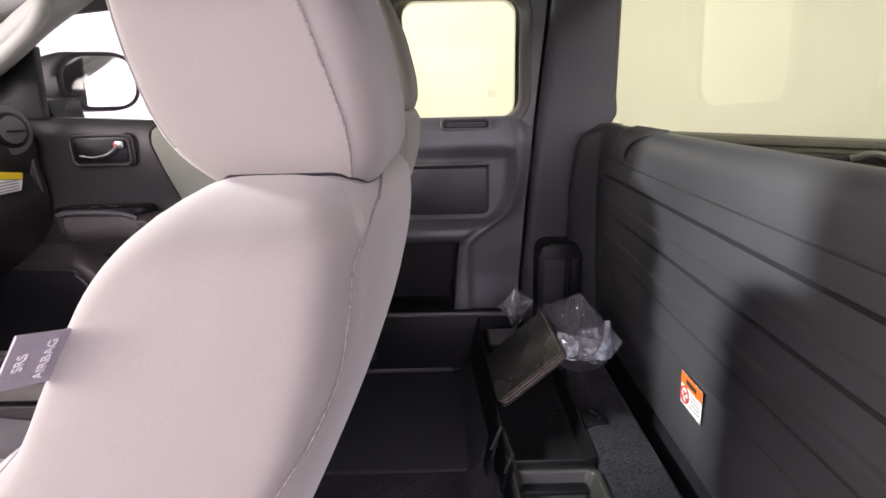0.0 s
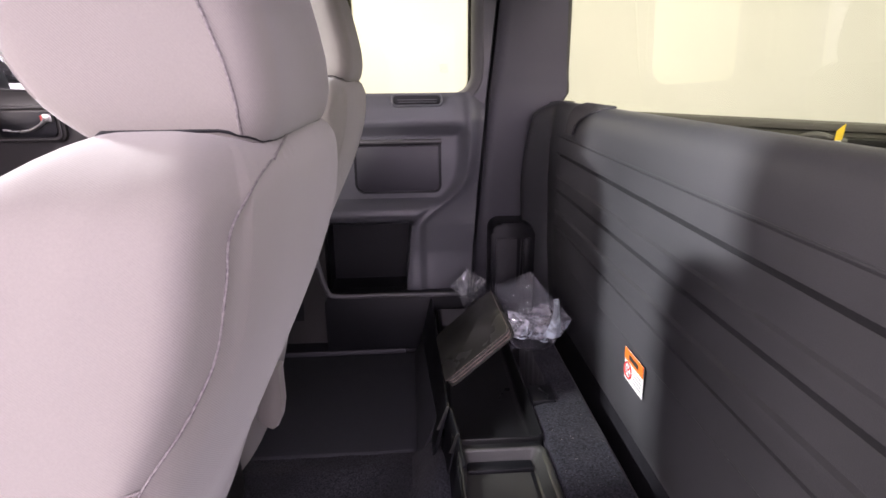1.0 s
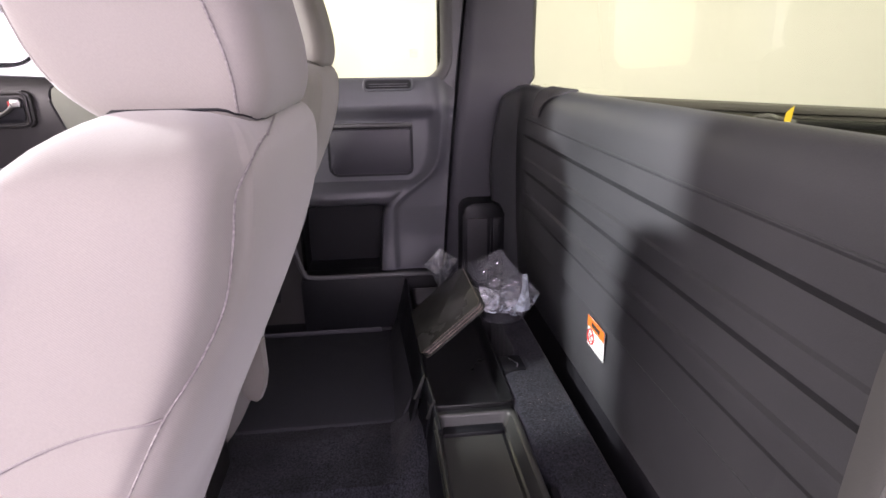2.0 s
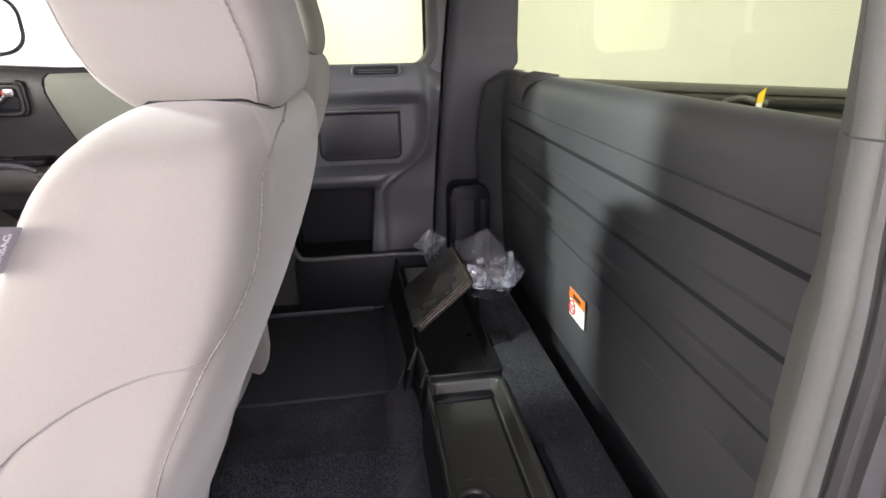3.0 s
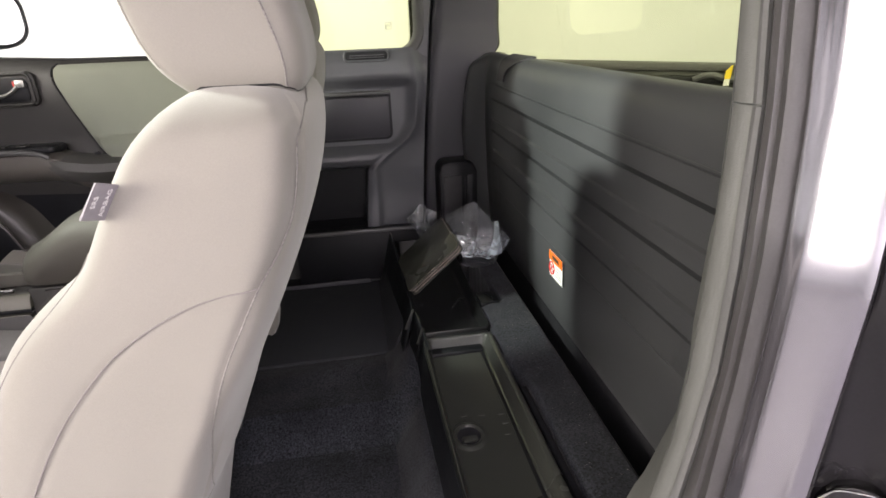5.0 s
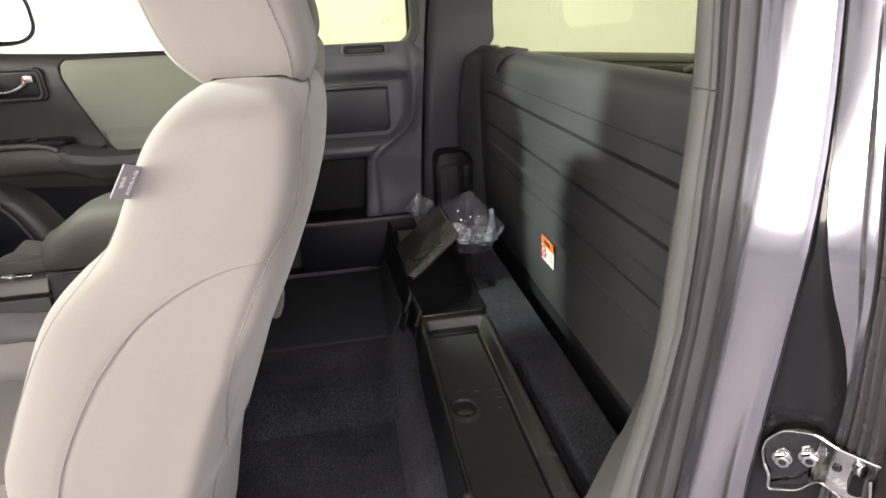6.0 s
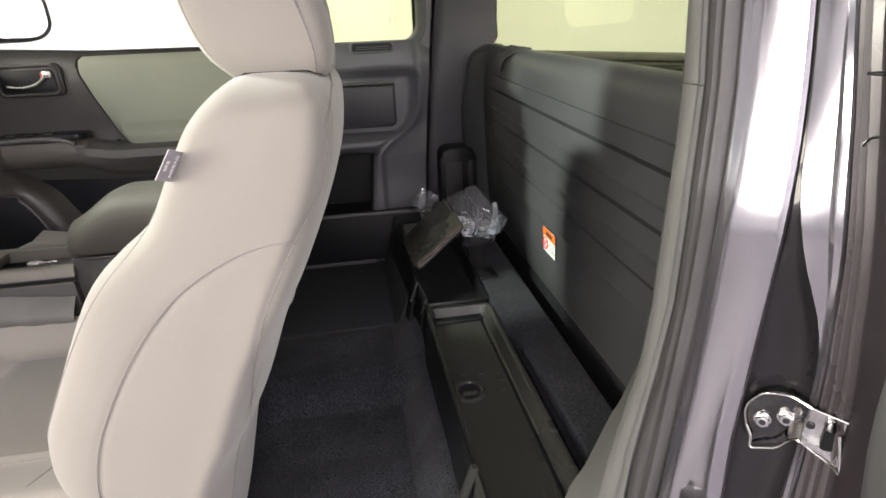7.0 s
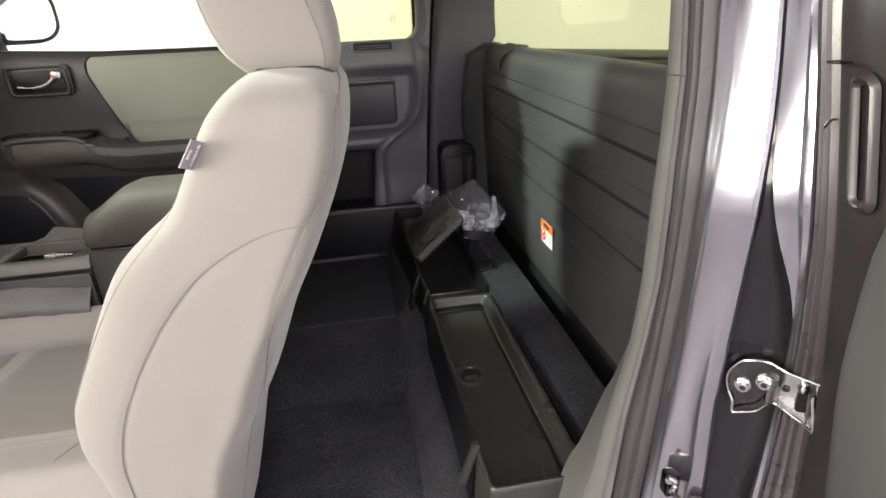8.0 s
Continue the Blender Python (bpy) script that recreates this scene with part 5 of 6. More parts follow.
# upper tent of film, nearly clear
film("bag_top", [[(0.283, 1.140, 0.449), (0.272, 1.170, 0.470), (0.270, 1.195, 0.474)], [(0.310, 1.135, 0.442), (0.297, 1.165, 0.474), (0.290, 1.200, 0.496)], [(0.337, 1.130, 0.436), (0.336, 1.150, 0.478), (0.344, 1.190, 0.522)], [(0.365, 1.122, 0.434), (0.366, 1.130, 0.462), (0.373, 1.150, 0.483)], [(0.405, 1.105, 0.430), (0.412, 1.102, 0.436), (0.419, 1.100, 0.440)]], BAG_THIN, 1.3, 0.004)
film("bag_back", [[(0.275, 1.250, 0.36), (0.272, 1.225, 0.42), (0.270, 1.195, 0.474)], [(0.335, 1.255, 0.36), (0.338, 1.225, 0.44), (0.344, 1.190, 0.522)], [(0.410, 1.225, 0.36), (0.412, 1.170, 0.41), (0.419, 1.100, 0.440)]], BAG_THIN, 4.1, 0.006)
# milky gathered front
film("bag_body", [[(0.296, 1.122, 0.389), (0.288, 1.124, 0.415), (0.284, 1.138, 0.449)], [(0.318, 1.112, 0.390), (0.312, 1.108, 0.416), (0.310, 1.132, 0.444)], [(0.339, 1.105, 0.391), (0.338, 1.100, 0.412), (0.337, 1.127, 0.438)], [(0.362, 1.104, 0.386), (0.364, 1.096, 0.410), (0.366, 1.118, 0.436)], [(0.387, 1.110, 0.378), (0.396, 1.098, 0.406), (0.400, 1.104, 0.432)], [(0.392, 1.116, 0.380), (0.408, 1.104, 0.412), (0.420, 1.100, 0.438)]], BAG_FILM, 2.2, 0.006, 30, "milky gathered film")
film("bag_fold", [[(0.371, 1.076, 0.499), (0.370, 1.076, 0.462), (0.362, 1.084, 0.425), (0.352, 1.088, 0.408)], [(0.377, 1.072, 0.501), (0.377, 1.070, 0.462), (0.376, 1.076, 0.428), (0.372, 1.082, 0.402)], [(0.382, 1.076, 0.498), (0.386, 1.078, 0.460), (0.392, 1.084, 0.430), (0.394, 1.090, 0.404)]], BAG_FOLD, 6.0, 0.002, 18, "milky folded edge")
film("bag_side", [[(0.380, 1.080, 0.494), (0.384, 1.080, 0.452), (0.380, 1.090, 0.408)], [(0.398, 1.090, 0.468), (0.402, 1.088, 0.445), (0.390, 1.100, 0.404)], [(0.419, 1.099, 0.441), (0.416, 1.098, 0.430), (0.400, 1.106, 0.402)]], BAG_THIN, 7.0, 0.003, 18)
film("bag_base", [[(0.294, 1.135, 0.358), (0.294, 1.128, 0.375), (0.296, 1.121, 0.391)], [(0.341, 1.122, 0.3495), (0.340, 1.114, 0.372), (0.339, 1.104, 0.392)], [(0.393, 1.135, 0.350), (0.390, 1.122, 0.366), (0.388, 1.109, 0.381)]], BAG_THIN, 3.3, 0.002, 12)
for k in range(11):
    random.seed(60 + k)
    x0, z0, ln = 0.298 + 0.0085 * k, 0.394 + random.uniform(0, 0.026) - 0.0006 * k, random.uniform(0.010, 0.026)
    t = random.uniform(-0.6, 1.2)
    p = [Vector((x0 + ln * s * math.cos(t), 1.092 - 0.005 * math.sin(math.pi * s), z0 + ln * s * math.sin(t))) for s in (0, 0.33, 0.66, 1)]
    film("crease", [[q + Vector((-0.001, 0.004, 0.0018)) for q in p], p, [q + Vector((0.001, 0.004, -0.0018)) for q in p]], BAG_FOLD, k, 0.001, 6)
# sheer run of film from the bag to its neck
film("bag_link", [[(0.232, 1.270, 0.455), (0.232, 1.275, 0.440), (0.234, 1.280, 0.420)], [(0.255, 1.235, 0.470), (0.256, 1.240, 0.448), (0.258, 1.245, 0.425)], [(0.285, 1.200, 0.494), (0.276, 1.205, 0.462), (0.274, 1.21, 0.430)]], BAG_THIN, 9.1, 0.004)
# twisted neck behind the wallet
tip = [(0.164, 1.30, 0.450), (0.18, 1.305, 0.460), (0.209, 1.32, 0.486), (0.235, 1.31, 0.472), (0.256, 1.30, 0.460), (0.240, 1.29, 0.430), (0.222, 1.285, 0.412), (0.201, 1.28, 0.392), (0.190, 1.285, 0.42), (0.172, 1.295, 0.442)]
hub = Vector((0.206, 1.275, 0.440))
for k in range(10):
    a, b = Vector(tip[k]), Vector(tip[(k + 1) % 10])
    m = (a + b) / 2
    film("bag_neck", [[hub, hub.lerp(a, 0.5) + Vector((0, 0.012 * (-1) ** k, 0)), a], [hub + Vector((0, -0.004, 0)), hub.lerp(m, 0.5) + Vector((0, -0.014 * (-1) ** k, 0)), m], [hub, hub.lerp(b, 0.5) + Vector((0, 0.012 * (-1) ** (k + 1), 0)), b]], BAG_NECK, k, 0.003, 8)
fitting = thing("bagged_fitting", "black plastic fitting lying inside the clear bag", "fitting")
part("fitting_body", prism(rounded(0.300, 0.398, 1.135, 1.235, 0.035), "z", 0.3485, 0.380, 0.006), TRIM_BLACK, fitting)
part("fitting_top", prism(rounded(0.318, 0.380, 1.150, 1.220, 0.02), "z", 0.376, 0.398, 0.006), TRIM_BLACK, fitting)

# ---- warning label on the rear panel ----
lab = thing("warning_label", "white and orange warning label stuck on the rear panel", "label")
Y0, Y1, Z0, Z1 = 0.743, 0.817, 0.463, 0.520


def label_box(nm, y0, y1, z0, z1, mt, lift, par):
    def xs_at(z):
        return lerp([(0.19, 0.435), (0.46, 0.430), (0.525, 0.4280), (0.535, 0.4235)], z) - 0.0035
    bm = bmesh.new()
    vs = [bm.verts.new((xs_at(z) - lift, y, z)) for y, z in ((y0, z0), (y1, z0), (y1, z1), (y0, z1))]
    bm.faces.new(vs)
    got = bmesh.ops.extrude_face_region(bm, geom=list(bm.faces))
    bmesh.ops.translate(bm, vec=(0.0006, 0, 0), verts=[v for v in got["geom"] if isinstance(v, bmesh.types.BMVert)])
    return part(nm, bm, mt, par, smooth=False)


label_box("label_field", Y0, Y1, Z0, Z1, LABEL_WHITE, 0.0, lab)
label_box("label_band", Y0, Y1, 0.500, Z1, LABEL_ORANGE, 0.0009, lab)
label_box("band_text", Y0 + 0.018, Y1 - 0.02, 0.506, 0.514, LABEL_BLACK, 0.0016, lab)
for k in range(4):
    label_box("text_bar", Y0 + 0.006, Y0 + 0.040 - 0.004 * (k % 2), 0.472 + 0.0065 * k, 0.4745 + 0.0065 * k, LABEL_INK, 0.0010, lab)
bm = tube([(0.4245, 0.800 + 0.0135 * math.cos(a), 0.484 + 0.0135 * math.sin(a)) for a in [2 * math.pi * k / 24 for k in range(25)]], 0.0016, 6)
part("ban_ring", bm, LABEL_RED, lab, "red prohibition ring")
part("ban_stroke", tube([(0.4245, 0.791, 0.493), (0.4245, 0.809, 0.475)], 0.0013, 6), LABEL_RED, lab, "red stroke")
part("seat_sign", tube(smooth_line([(0.4243, 0.804, 0.490), (0.4243, 0.801, 0.482), (0.4243, 0.795, 0.480), (0.4243, 0.794, 0.476)], 4), 0.0016, 6), LABEL_INK, lab, "small grey seat sign")

# ---- near side: pillar trim, seals, painted jamb ----
RAILS = {
    "A": (0.150, [(1.30, 0.262), (0.98, 0.294), (0.91, 0.302), (0.816, 0.306), (0.684, 0.304), (0.61, 0.297), (0.497, 0.275), (0.406, 0.261), (0.366, 0.252), (0.05, 0.20)]),
    "B": (0.125, [(1.30, 0.266), (0.976, 0.302), (0.908, 0.311), (0.791, 0.316), (0.695, 0.315), (0.624, 0.307), (0.515, 0.291), (0.386, 0.281), (0.05, 0.24)]),
    "C": (0.095, [(1.30, 0.272), (0.975, 0.308), (0.906, 0.316), (0.80, 0.321), (0.709, 0.319), (0.642, 0.315), (0.528, 0.308), (0.414, 0.299), (0.05, 0.265)]),
    "D": (0.080, [(1.30, 0.276), (0.974, 0.312), (0.916, 0.319), (0.832, 0.322), (0.747, 0.320), (0.615, 0.315), (0.499, 0.310), (0.428, 0.307), (0.05, 0.28)]),
    "E": (0.045, [(1.30, 0.300), (0.972, 0.335), (0.922, 0.342), (0.867, 0.347), (0.797, 0.347), (0.693, 0.343), (0.586, 0.339), (0.454, 0.345), (0.05, 0.33)]),
    "H": (0.020, [(1.30, 0.305), (0.95, 0.340), (0.87, 0.352), (0.81, 0.362), (0.737, 0.381), (0.644, 0.388), (0.539, 0.385), (0.475, 0.381), (0.05, 0.36)]),
    "F": (0.012, [(1.30, 0.300), (0.971, 0.342), (0.89, 0.359), (0.779, 0.378), (0.681, 0.388), (0.561, 0.389), (0.482, 0.388), (0.05, 0.37)]),
    "G": (-0.010, [(1.30, 0.296), (0.97, 0.338), (0.894, 0.356), (0.778, 0.380), (0.663, 0.399), (0.562, 0.406), (0.50, 0.412), (0.05, 0.42)]),
}


def rail(nm, z):
    y, table = RAILS[nm]
    # the pillar leans inward above the belt line
    lean = 0.19 * max(0.0, z - 0.80) * smoothstep(0.80, 0.86, z)
    turn = {"H": 0.006, "F": 0.004}.get(nm, 0.0) * smoothstep(0.74, 0.86, z)
    return Vector((lerp(table, z) + 0.84 * lean + turn, y + lean + turn, z))


def ribbon(a, b, shape, z0=0.06, z1=1.28, n=60, press=None):
    """A strip between two rails; shape: (share, rise) across it, the rise towards the open side; press(share, z): more rise."""
    rows = []
    for i in range(n + 1):
        z = z0 + (z1 - z0) * i / n
        p, q = rail(a, z), rail(b, z)
        nrm = (q - p).cross(Vector((0, 0, 1)))
        nrm = nrm.normalized()
        if nrm.x > 0:
            nrm = -nrm
        rows.append([p + (q - p) * s + nrm * (h + (press(s, z) if press else 0.0)) for s, h in shape])
    return grid(rows)


near_pillar = thing("pillar_near", "charcoal plastic pillar trim at the open door", "pillar", kind="structure")
for z0, z1 in ((0.06, 0.9072), (0.9086, 1.28)):
    part("pillar_trim", ribbon("A", "B", [(-1.2, -0.05), (-0.35, -0.012), (-0.05, -0.002), (0.03, 0.0), (0.30, 0.0015), (0.60, 0.001), (0.66, 0.0)], z0, z1), PILLAR_TRIM, near_pillar)
    part("trim_edge", ribbon("A", "B", [(0.66, -0.001), (0.68, 0.003), (0.82, 0.0048), (0.96, 0.004), (1.0, -0.002)], z0, z1), RUBBER_GREY, near_pillar, "worn lighter grey trim edge")
rows = []
for i in range(30):
    z = 0.10 + 1.15 * i / 29
    p = rail("A", z)
    rows.append([(p.x + (0.45 - p.x) * s, p.y + 0.045 * s, z) for s in (0.0, 0.3, 0.6, 1.0)])
part("pillar_return", grid(rows), PILLAR_TRIM, near_pillar)
seal = thing("door_seal", "ribbed black rubber door seal on the near pillar", "seal", kind="structure")
part("seal_bulb", ribbon("B", "C", [(0.0, -0.004), (0.06, 0.003), (0.22, 0.0075), (0.42, 0.008), (0.50, 0.0045), (0.56, 0.006), (0.76, 0.009), (0.92, 0.005), (1.0, -0.003)]), RUBBER, seal)
jamb = thing("door_jamb", "dark grey metallic painted door jamb with pressed folds", "jamb", kind="structure")
part("flange", ribbon("C", "D", [(0.0, -0.004), (0.2, 0.0012), (0.45, 0.0016), (0.7, 0.0004), (1.0, 0.0)]), PAINT, jamb)


def jamb_press(s, z):
    """A long bead that grows out of the jamb's face lower down, with a shallow valley beside it."""
    return (0.0024 * math.exp(-(((s - 0.74) / 0.09) ** 2)) - 0.0012 * math.exp(-(((s - 0.42) / 0.16) ** 2))) * smoothstep(0.74, 0.50, z)


face_line = [(0.0, 0.0), (0.08, 0.0009)] + [(0.14 + 0.76 * k / 19, 0.0018 - 0.0008 * abs(2 * k / 19 - 1) ** 2) for k in range(20)] + [(0.97, 0.0), (1.0, -0.003)]
part("jamb_face", ribbon("D", "E", face_line, press=jamb_press), PAINT, jamb)
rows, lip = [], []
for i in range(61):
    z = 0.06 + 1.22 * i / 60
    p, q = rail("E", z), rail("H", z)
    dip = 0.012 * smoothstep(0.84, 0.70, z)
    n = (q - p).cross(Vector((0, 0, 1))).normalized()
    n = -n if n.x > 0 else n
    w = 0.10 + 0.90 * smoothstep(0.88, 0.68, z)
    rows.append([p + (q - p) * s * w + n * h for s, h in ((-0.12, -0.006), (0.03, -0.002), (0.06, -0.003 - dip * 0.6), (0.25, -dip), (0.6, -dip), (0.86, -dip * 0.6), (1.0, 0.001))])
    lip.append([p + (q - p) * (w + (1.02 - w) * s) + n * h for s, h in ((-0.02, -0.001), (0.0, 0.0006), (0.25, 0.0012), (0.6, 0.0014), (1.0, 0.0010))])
# The recess carries its shade as a darker paint.
part("hinge_recess", grid(rows), PAINT_SHADE, jamb, "pressed recess behind the hinge, shade put into its paint")
part("outer_face", grid(lip), PAINT, jamb)
part("outer_lip", ribbon("H", "F", [(0.0, 0.001), (0.3, 0.004), (0.7, 0.004), (1.0, 0.0)]), PAINT, jamb)
strips = thing("door_weatherstrip", "triple-ribbed black weatherstrip on the open door", "seal", kind="structure")
part("strip", ribbon("F", "G", [(0.0, -0.004), (0.05, 0.002), (0.18, 0.0045), (0.28, 0.0), (0.34, 0.0035), (0.46, 0.005), (0.56, 0.0), (0.62, 0.003), (0.78, 0.005), (0.9, 0.001), (1.0, -0.003)]), STRIP_RUBBER, strips)
part("strip_clip", box(0.348, 0.358, -0.004, 0.008, 0.9275, 0.9295, 0.0005), TRIM_BLACK, strips, "moulded step in the strip")
# Thin steel wire added to draw the rubber's highlight.
part("strip_glint", tube(smooth_line([(0.350, -0.001, 0.882), (0.3495, -0.006, 0.888), (0.349, -0.012, 0.890)], 4), 0.0011, 6), STEEL, strips, "bright wire for the glint on the strip")

# open access door, seen on its inner face
door_3 = thing("door_3", "open rear access door with dark grey inner trim", "door", kind="structure")
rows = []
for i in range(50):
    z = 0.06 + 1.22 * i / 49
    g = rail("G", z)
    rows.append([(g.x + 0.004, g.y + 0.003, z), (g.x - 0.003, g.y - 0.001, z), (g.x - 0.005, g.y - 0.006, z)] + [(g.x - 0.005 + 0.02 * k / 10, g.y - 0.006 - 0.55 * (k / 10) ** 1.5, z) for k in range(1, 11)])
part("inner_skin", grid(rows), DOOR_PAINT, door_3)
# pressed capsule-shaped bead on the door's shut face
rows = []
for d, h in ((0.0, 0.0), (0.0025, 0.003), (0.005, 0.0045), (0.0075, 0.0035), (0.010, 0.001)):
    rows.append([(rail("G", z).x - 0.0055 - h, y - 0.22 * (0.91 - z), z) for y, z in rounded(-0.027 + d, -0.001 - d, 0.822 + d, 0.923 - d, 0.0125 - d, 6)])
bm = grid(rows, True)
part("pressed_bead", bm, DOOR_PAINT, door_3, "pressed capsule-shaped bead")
# lower trim panel with a rounded leading edge
rows = []
for i in range(34):
    z = 0.06 + 1.22 * i / 33
    g = rail("G", z)
    y0 = lerp([(0.06, -0.13), (0.55, -0.053), (0.667, -0.042), (0.749, -0.050), (0.816, -0.062), (0.89, -0.080)], z)
    xs3 = rail("G", z).x - 0.018
    rows.append([(xs3 + 0.020, y0 - 0.001, z), (xs3, y0, z), (xs3 - 0.005, y0 - 0.004, z), (xs3 - 0.007, y0 - 0.012, z), (xs3 - 0.006, y0 - 0.05, z), (xs3 - 0.002, y0 - 0.16, z), (xs3 + 0.005, y0 - 0.30, z)])
part("lower_trim", grid(rows), DOOR_TRIM_GREY, door_3, "raised grey lower trim")
part("door_shell", box(0.47, 0.52, -0.75, -0.02, 0.0, 0.92, 0.02), PAINT, door_3, "grey painted outer skin")

# ---- hinge on the jamb ----
face = Vector((-0.62, -0.78, 0)).normalized()
along = Vector((0.78, -0.62, 0)).normalized()
HM = Matrix((along, Vector((0, 0, 1)), face)).transposed().to_4x4()
HM.translation = (0.3655, 0.0335, 0.6205)


def hinge_piece(nm, bm, mt=STEEL, label="", smooth=True, under=None):
    bmesh.ops.transform(bm, matrix=HM, verts=bm.verts)
    return part(nm, bm, mt, under or hinge, label, smooth)


PLATE = [(-0.021, 0.002), (-0.0203, 0.0088), (-0.0168, 0.0163), (-0.0105, 0.0246), (0.000, 0.0282), (0.0108, 0.030), (0.0178, 0.0255), (0.024, 0.020), (0.024, -0.0125), (0.0195, -0.0202), (0.0089, -0.0286), (-0.011, -0.0375), (-0.0128, -0.0256), (-0.0183, -0.0143)]
hinge = hinge_piece("hinge", prism(PLATE, "z", -0.012, 0.0, 0.0015), HINGE_STEEL, "zinc-plated steel hinge with two hex bolts", under=jamb)
edge = smooth_line([(-0.0185, -0.0143, 0.001), (-0.0212, -0.002, 0.001), (-0.0205, 0.0088, 0.0015), (-0.0168, 0.0165, 0.002), (-0.0105, 0.0248, 0.003), (0.000, 0.0284, 0.004), (0.0108, 0.0300, 0.005), (0.018, 0.0290, 0.008), (0.028, 0.0272, 0.012), (0.0477, 0.0240, 0.014), (0.066, 0.0215, 0.016)], 6)
hinge_piece("upper_flange", tube(edge, lambda s: 0.0011 + 0.0003 * math.sin(9 * s), 8), STEEL, "bright bent upper edge")
edge = smooth_line([(-0.0183, -0.0143, 0.001), (-0.0130, -0.0256, 0.002), (-0.0112, -0.0372, 0.003), (-0.002, -0.0335, 0.005), (0.0089, -0.0286, 0.005), (0.016, -0.018, 0.006), (0.022, -0.0110, 0.010), (0.0362, -0.0173, 0.013), (0.0518, -0.0262, 0.014), (0.0645, -0.0385, 0.016)], 6)
hinge_piece("lower_flange", tube(edge, lambda s: 0.0013 + 0.0004 * math.sin(7 * s + 1), 8), STEEL, "bright bent lower edge")
rows = []
for i in range(13):
    u = i / 12
    x0 = 0.015 + 0.0495 * u
    top, low = lerp([(0.0148, 0.0295), (0.028, 0.0262), (0.0639, 0.0208)], x0), lerp([(0.015, -0.0200), (0.022, -0.0105), (0.0362, -0.0165), (0.0518, -0.0252), (0.0645, -0.0370)], x0)
    rows.append([(x0, low + (top - low) * k / 8, 0.003 + 0.010 * smoothstep(0.0, 0.25, u) - 0.0035 * math.sin(math.pi * k / 8) ** 2) for k in range(9)])
hinge_piece("arm", grid(rows, thick=0.002), STEEL, "bent steel arm")
hinge_piece("arm_slot", prism(rounded(0.0385, 0.0485, -0.0125, 0.0095, 0.004), "z", 0.0095, 0.0128, 0), TRIM_BLACK, "dark slot in the arm")
hinge_piece("arm_slot", prism(rounded(0.0540, 0.0600, -0.020, 0.006, 0.0025), "z", 0.0095, 0.0130, 0), TRIM_BLACK, "dark slot in the arm")
hinge_piece("link", prism([(0.0480, 0.0085), (0.0515, 0.0100), (0.0590, -0.0270), (0.0560, -0.0290)], "z", 0.0125, 0.0165, 0.001), STEEL, "bright diagonal link")
hinge_piece("pin", disc((0.0415, 0.0150, 0.010), (0.3, 0.2, 1), 0.0052, 0.008, 16, 0.001), STEEL, "hinge pin")
hinge_piece("pin", disc((0.0625, 0.0185, 0.012), (0.2, 0.5, 1), 0.0048, 0.009, 14, 0.001), STEEL, "hinge pin")
hinge_piece("rivet", disc((0.0285, 0.0085, 0.0098), (0, 0, 1), 0.0035, 0.0016, 14, 0.0006), HINGE_STEEL)
for dx, dz in ((-0.0067, -0.0043), (0.0109, 0.004)):
    hinge_piece("washer", disc((dx, dz, 0.0), (0, 0, 1), 0.0074, 0.0012, 22), STEEL, "steel washer")
    hinge_piece("bolt", disc((dx, dz, 0.001), (0, 0, 1), 0.0060, 0.0058, 6, 0.0007), STEEL, "hex bolt head")
    hinge_piece("bolt_dimple", disc((dx, dz, 0.0063), (0, 0, 1), 0.0030, 0.0007, 14), HINGE_STEEL, "stamped bolt centre")

# small striker clip lower on the jamb
clip = thing("striker_clip", "small bright steel striker clip on the jamb", "clip")
o = Vector((0.3085, 0.060, 0.485))
part("clip_plate", box(o.x - 0.006, o.x + 0.010, o.y - 0.010, o.y + 0.006, o.z - 0.024, o.z + 0.006, 0.003), HINGE_STEEL, clip)
part("clip_loop", tube(smooth_line([o + Vector((-0.008, -0.012, 0.010)), o + Vector((0.0, -0.016, 0.004)), o + Vector((-0.004, -0.016, -0.008)), o + Vector((0.006, -0.014, -0.020))], 5), 0.0032, 8), STEEL, clip, "bright bent wire")
part("clip_screw", disc(o + Vector((-0.004, -0.010, 0.004)), (-0.6, -0.8, 0), 0.005, 0.004, 12, 0.001), STEEL, clip)
plug = thing("jamb_plug", "round grey rubber plug in the jamb", "plug")
part("plug_cap", disc((0.338, 0.044, 0.452), (-0.6, -0.8, 0.1), 0.012, 0.006, 20, 0.002), RUBBER, plug)

# near sill and outer body below the opening
tagged(link("sill", prism([(0.02, -0.05), (0.10, -0.06), (0.155, 0.02), (0.165, 0.15), (0.13, 0.172), (0.07, 0.165), (0.02, 0.10)], "x", -1.3, 0.33, 0.008), TRIM_SOFT), "dark grey door sill along the open side", "sill", kind="structure")
tagged(link("roof_rail", tube([(-1.2, 0.13, 1.20), (-0.6, 0.11, 1.262), (0.0, 0.12, 1.270), (0.32, 0.135, 1.26)], 0.028, 10), TRIM_SOFT), "dark grey trimmed roof rail above the opening", "rail", kind="structure")
tagged(link("roof_rail_far", tube([(-1.2, 1.46, 1.20), (-0.6, 1.48, 1.252), (0.0, 1.48, 1.262), (0.5, 1.47, 1.25)], 0.04, 10), TRIM_SOFT), "dark trimmed roof rail over the far doors", "rail", kind="structure")

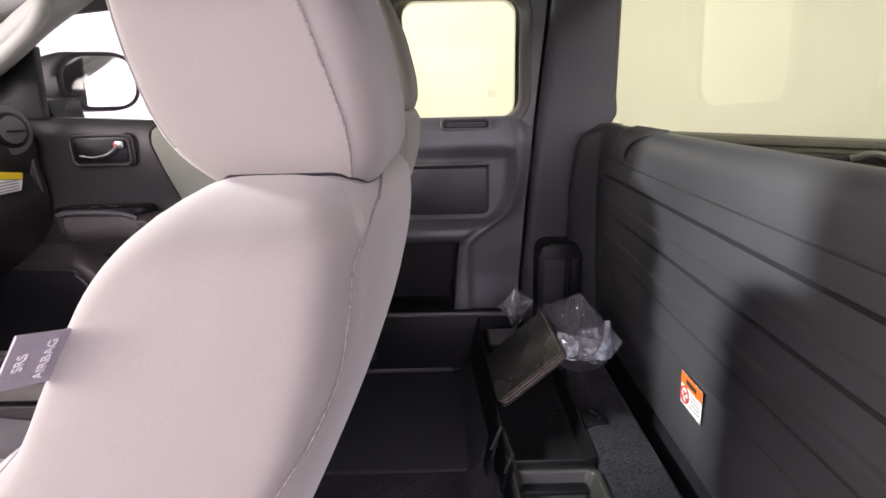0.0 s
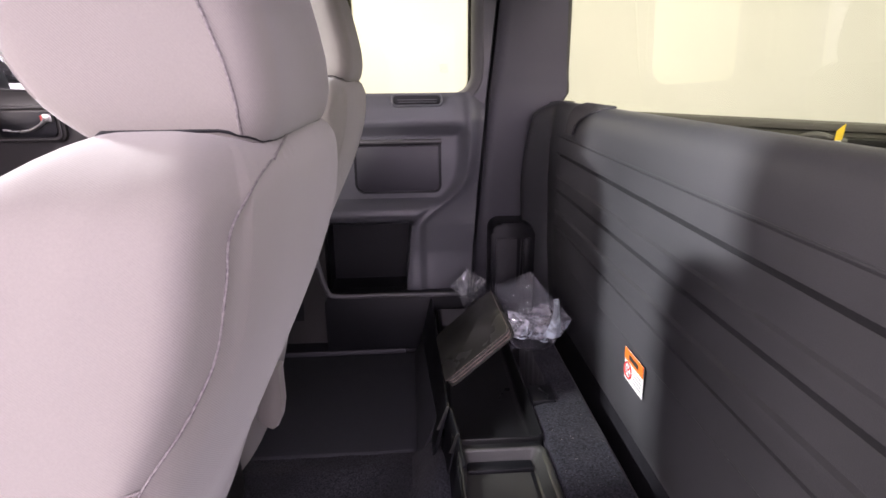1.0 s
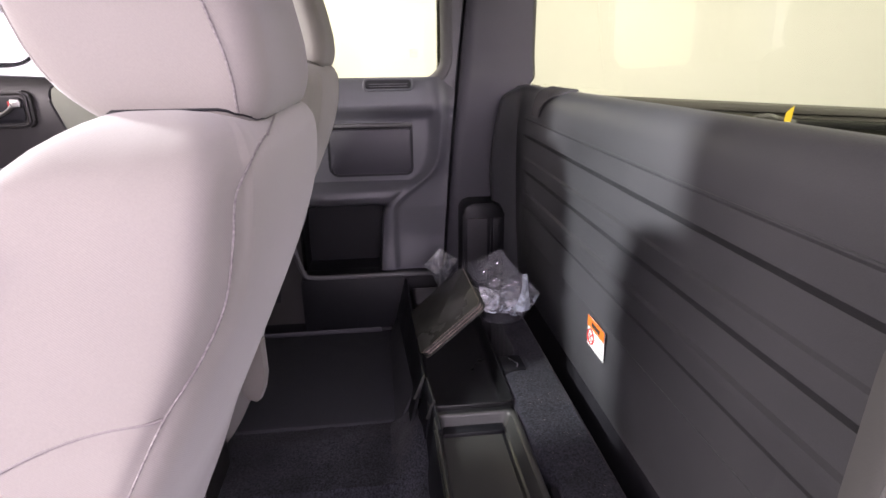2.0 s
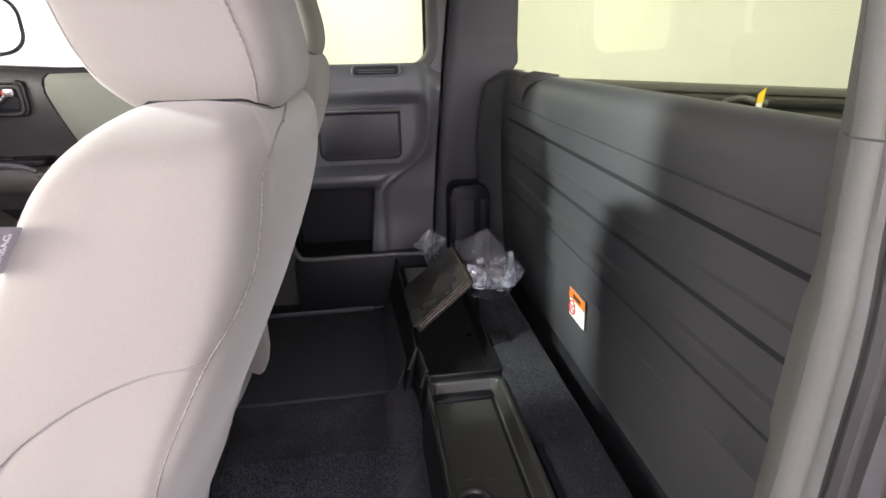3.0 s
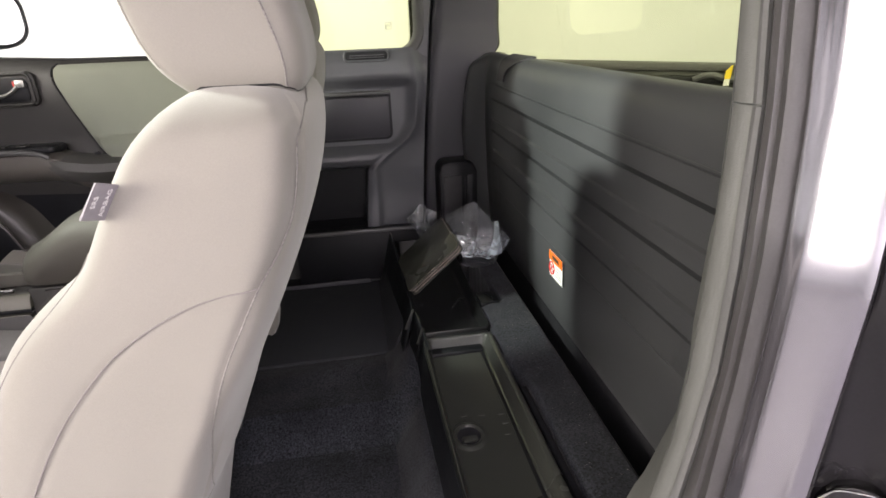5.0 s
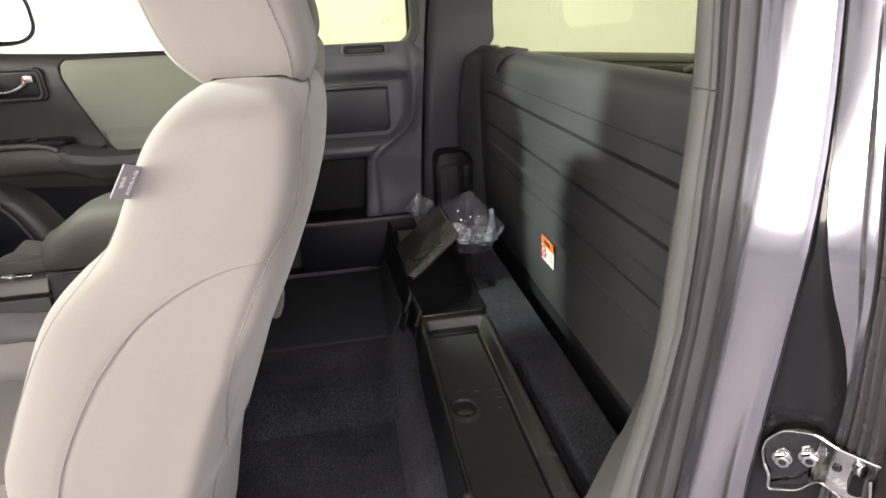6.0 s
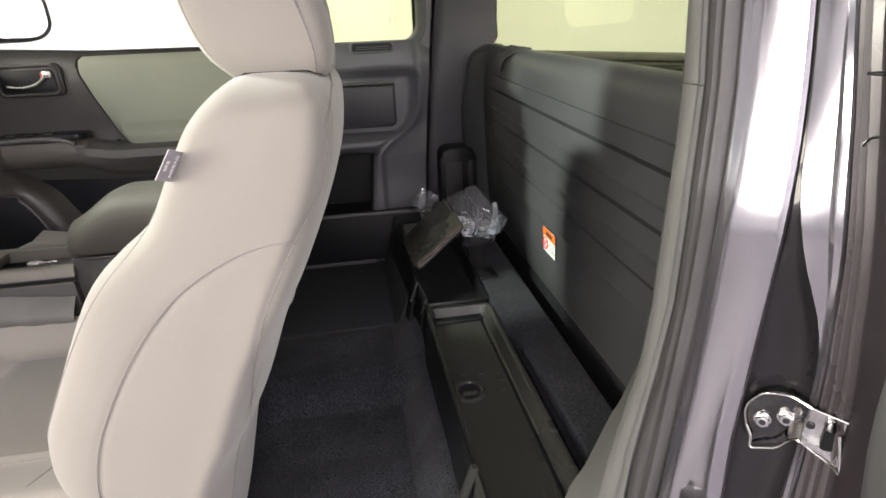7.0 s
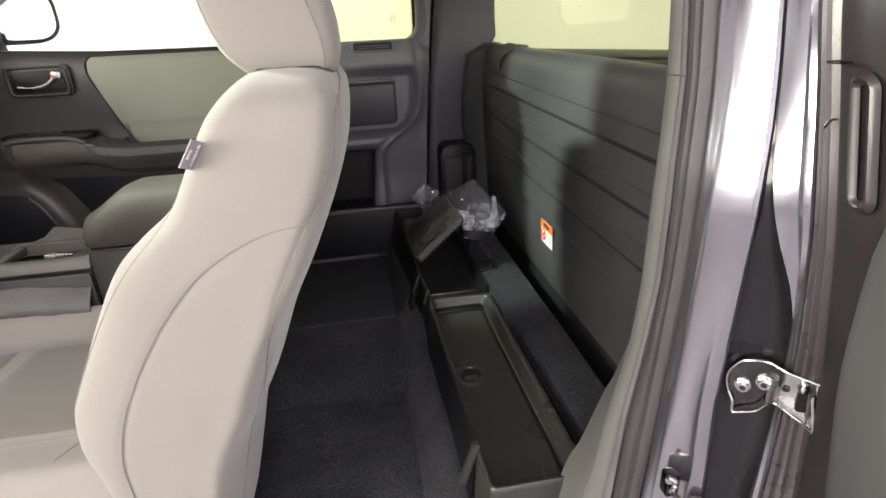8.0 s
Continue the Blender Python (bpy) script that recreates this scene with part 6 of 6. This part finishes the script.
# frame and wheels that carry the truck
chassis = thing("chassis", "black ladder frame on four tyres under the truck", "chassis", kind="structure")
for y in (0.35, 1.1):
    part("frame_rail", box(-2.4, 2.3, y, y + 0.08, -0.06, 0.13, 0.01), TRIM_BLACK, chassis)
for x in (-1.9, 1.45):
    for y, s in ((-0.12, 1), (1.64, -1)):
        wheel = part("wheel", disc((x, y, GROUND + 0.335), (0, s, 0), 0.335, 0.24, 40, 0.03), RUBBER, chassis, "black tyre")
        part("rim", disc((x, y - 0.004 * s, GROUND + 0.335), (0, -s, 0), 0.19, 0.012, 32, 0.004), STEEL, wheel, "steel rim")
    part("axle", tube([(x, 0.1, GROUND + 0.335), (x, 1.42, GROUND + 0.335)], 0.05, 12), TRIM_BLACK, chassis)

# ---- cargo bed behind the rear window ----
bed = thing("cargo_bed", "open black-lined cargo bed behind the cab", "cargo bed")
part("side_wall", prism([(0.58, 0.15), (2.3, 0.15), (2.3, 0.725), (0.58, 0.828)], "y", 1.70, 1.78, 0.01), BEDLINER, bed)
part("side_cap", prism([(0.58, 0.828), (2.3, 0.725), (2.3, 0.752), (0.58, 0.855)], "y", 1.67, 1.80, 0.008), TRIM_SOFT, bed, "black rail cap")
part("side_wall", box(0.58, 2.3, -0.24, -0.16, 0.15, 0.795, 0.01), BEDLINER, bed)
part("front_wall", box(0.58, 0.62, -0.16, 1.70, 0.15, 0.76, 0.008), BEDLINER, bed)
part("tailgate", box(2.27, 2.33, -0.2, 1.75, 0.15, 0.78, 0.01), BEDLINER, bed)
part("bed_floor", box(0.58, 2.3, -0.2, 1.75, 0.128, 0.15, 0.004), BEDLINER, bed)
part("tie_rail", prism([(0.95, 0.768), (2.1, 0.700), (2.1, 0.722), (0.95, 0.790)], "y", 1.60, 1.69, 0.004), TRIM_BLACK, bed, "tie-down rail")
part("cleat", tube(smooth_line([(1.22, 1.60, 0.765), (1.25, 1.585, 0.778), (1.28, 1.58, 0.780), (1.32, 1.58, 0.768), (1.37, 1.59, 0.758)], 5), 0.010, 8), TRIM, bed, "tie-down cleat")
tag = thing("yellow_tag", "yellow and white paper tag on the bed rail", "tag")
part("tag_top", prism([(1.316, 0.765), (1.338, 0.765), (1.342, 0.812), (1.334, 0.806), (1.318, 0.792)], "y", 1.562, 1.5645, 0), YELLOW, tag, smooth=False)
part("tag_foot", box(1.315, 1.336, 1.562, 1.5645, 0.743, 0.765, 0), LABEL_WHITE, tag, smooth=False)
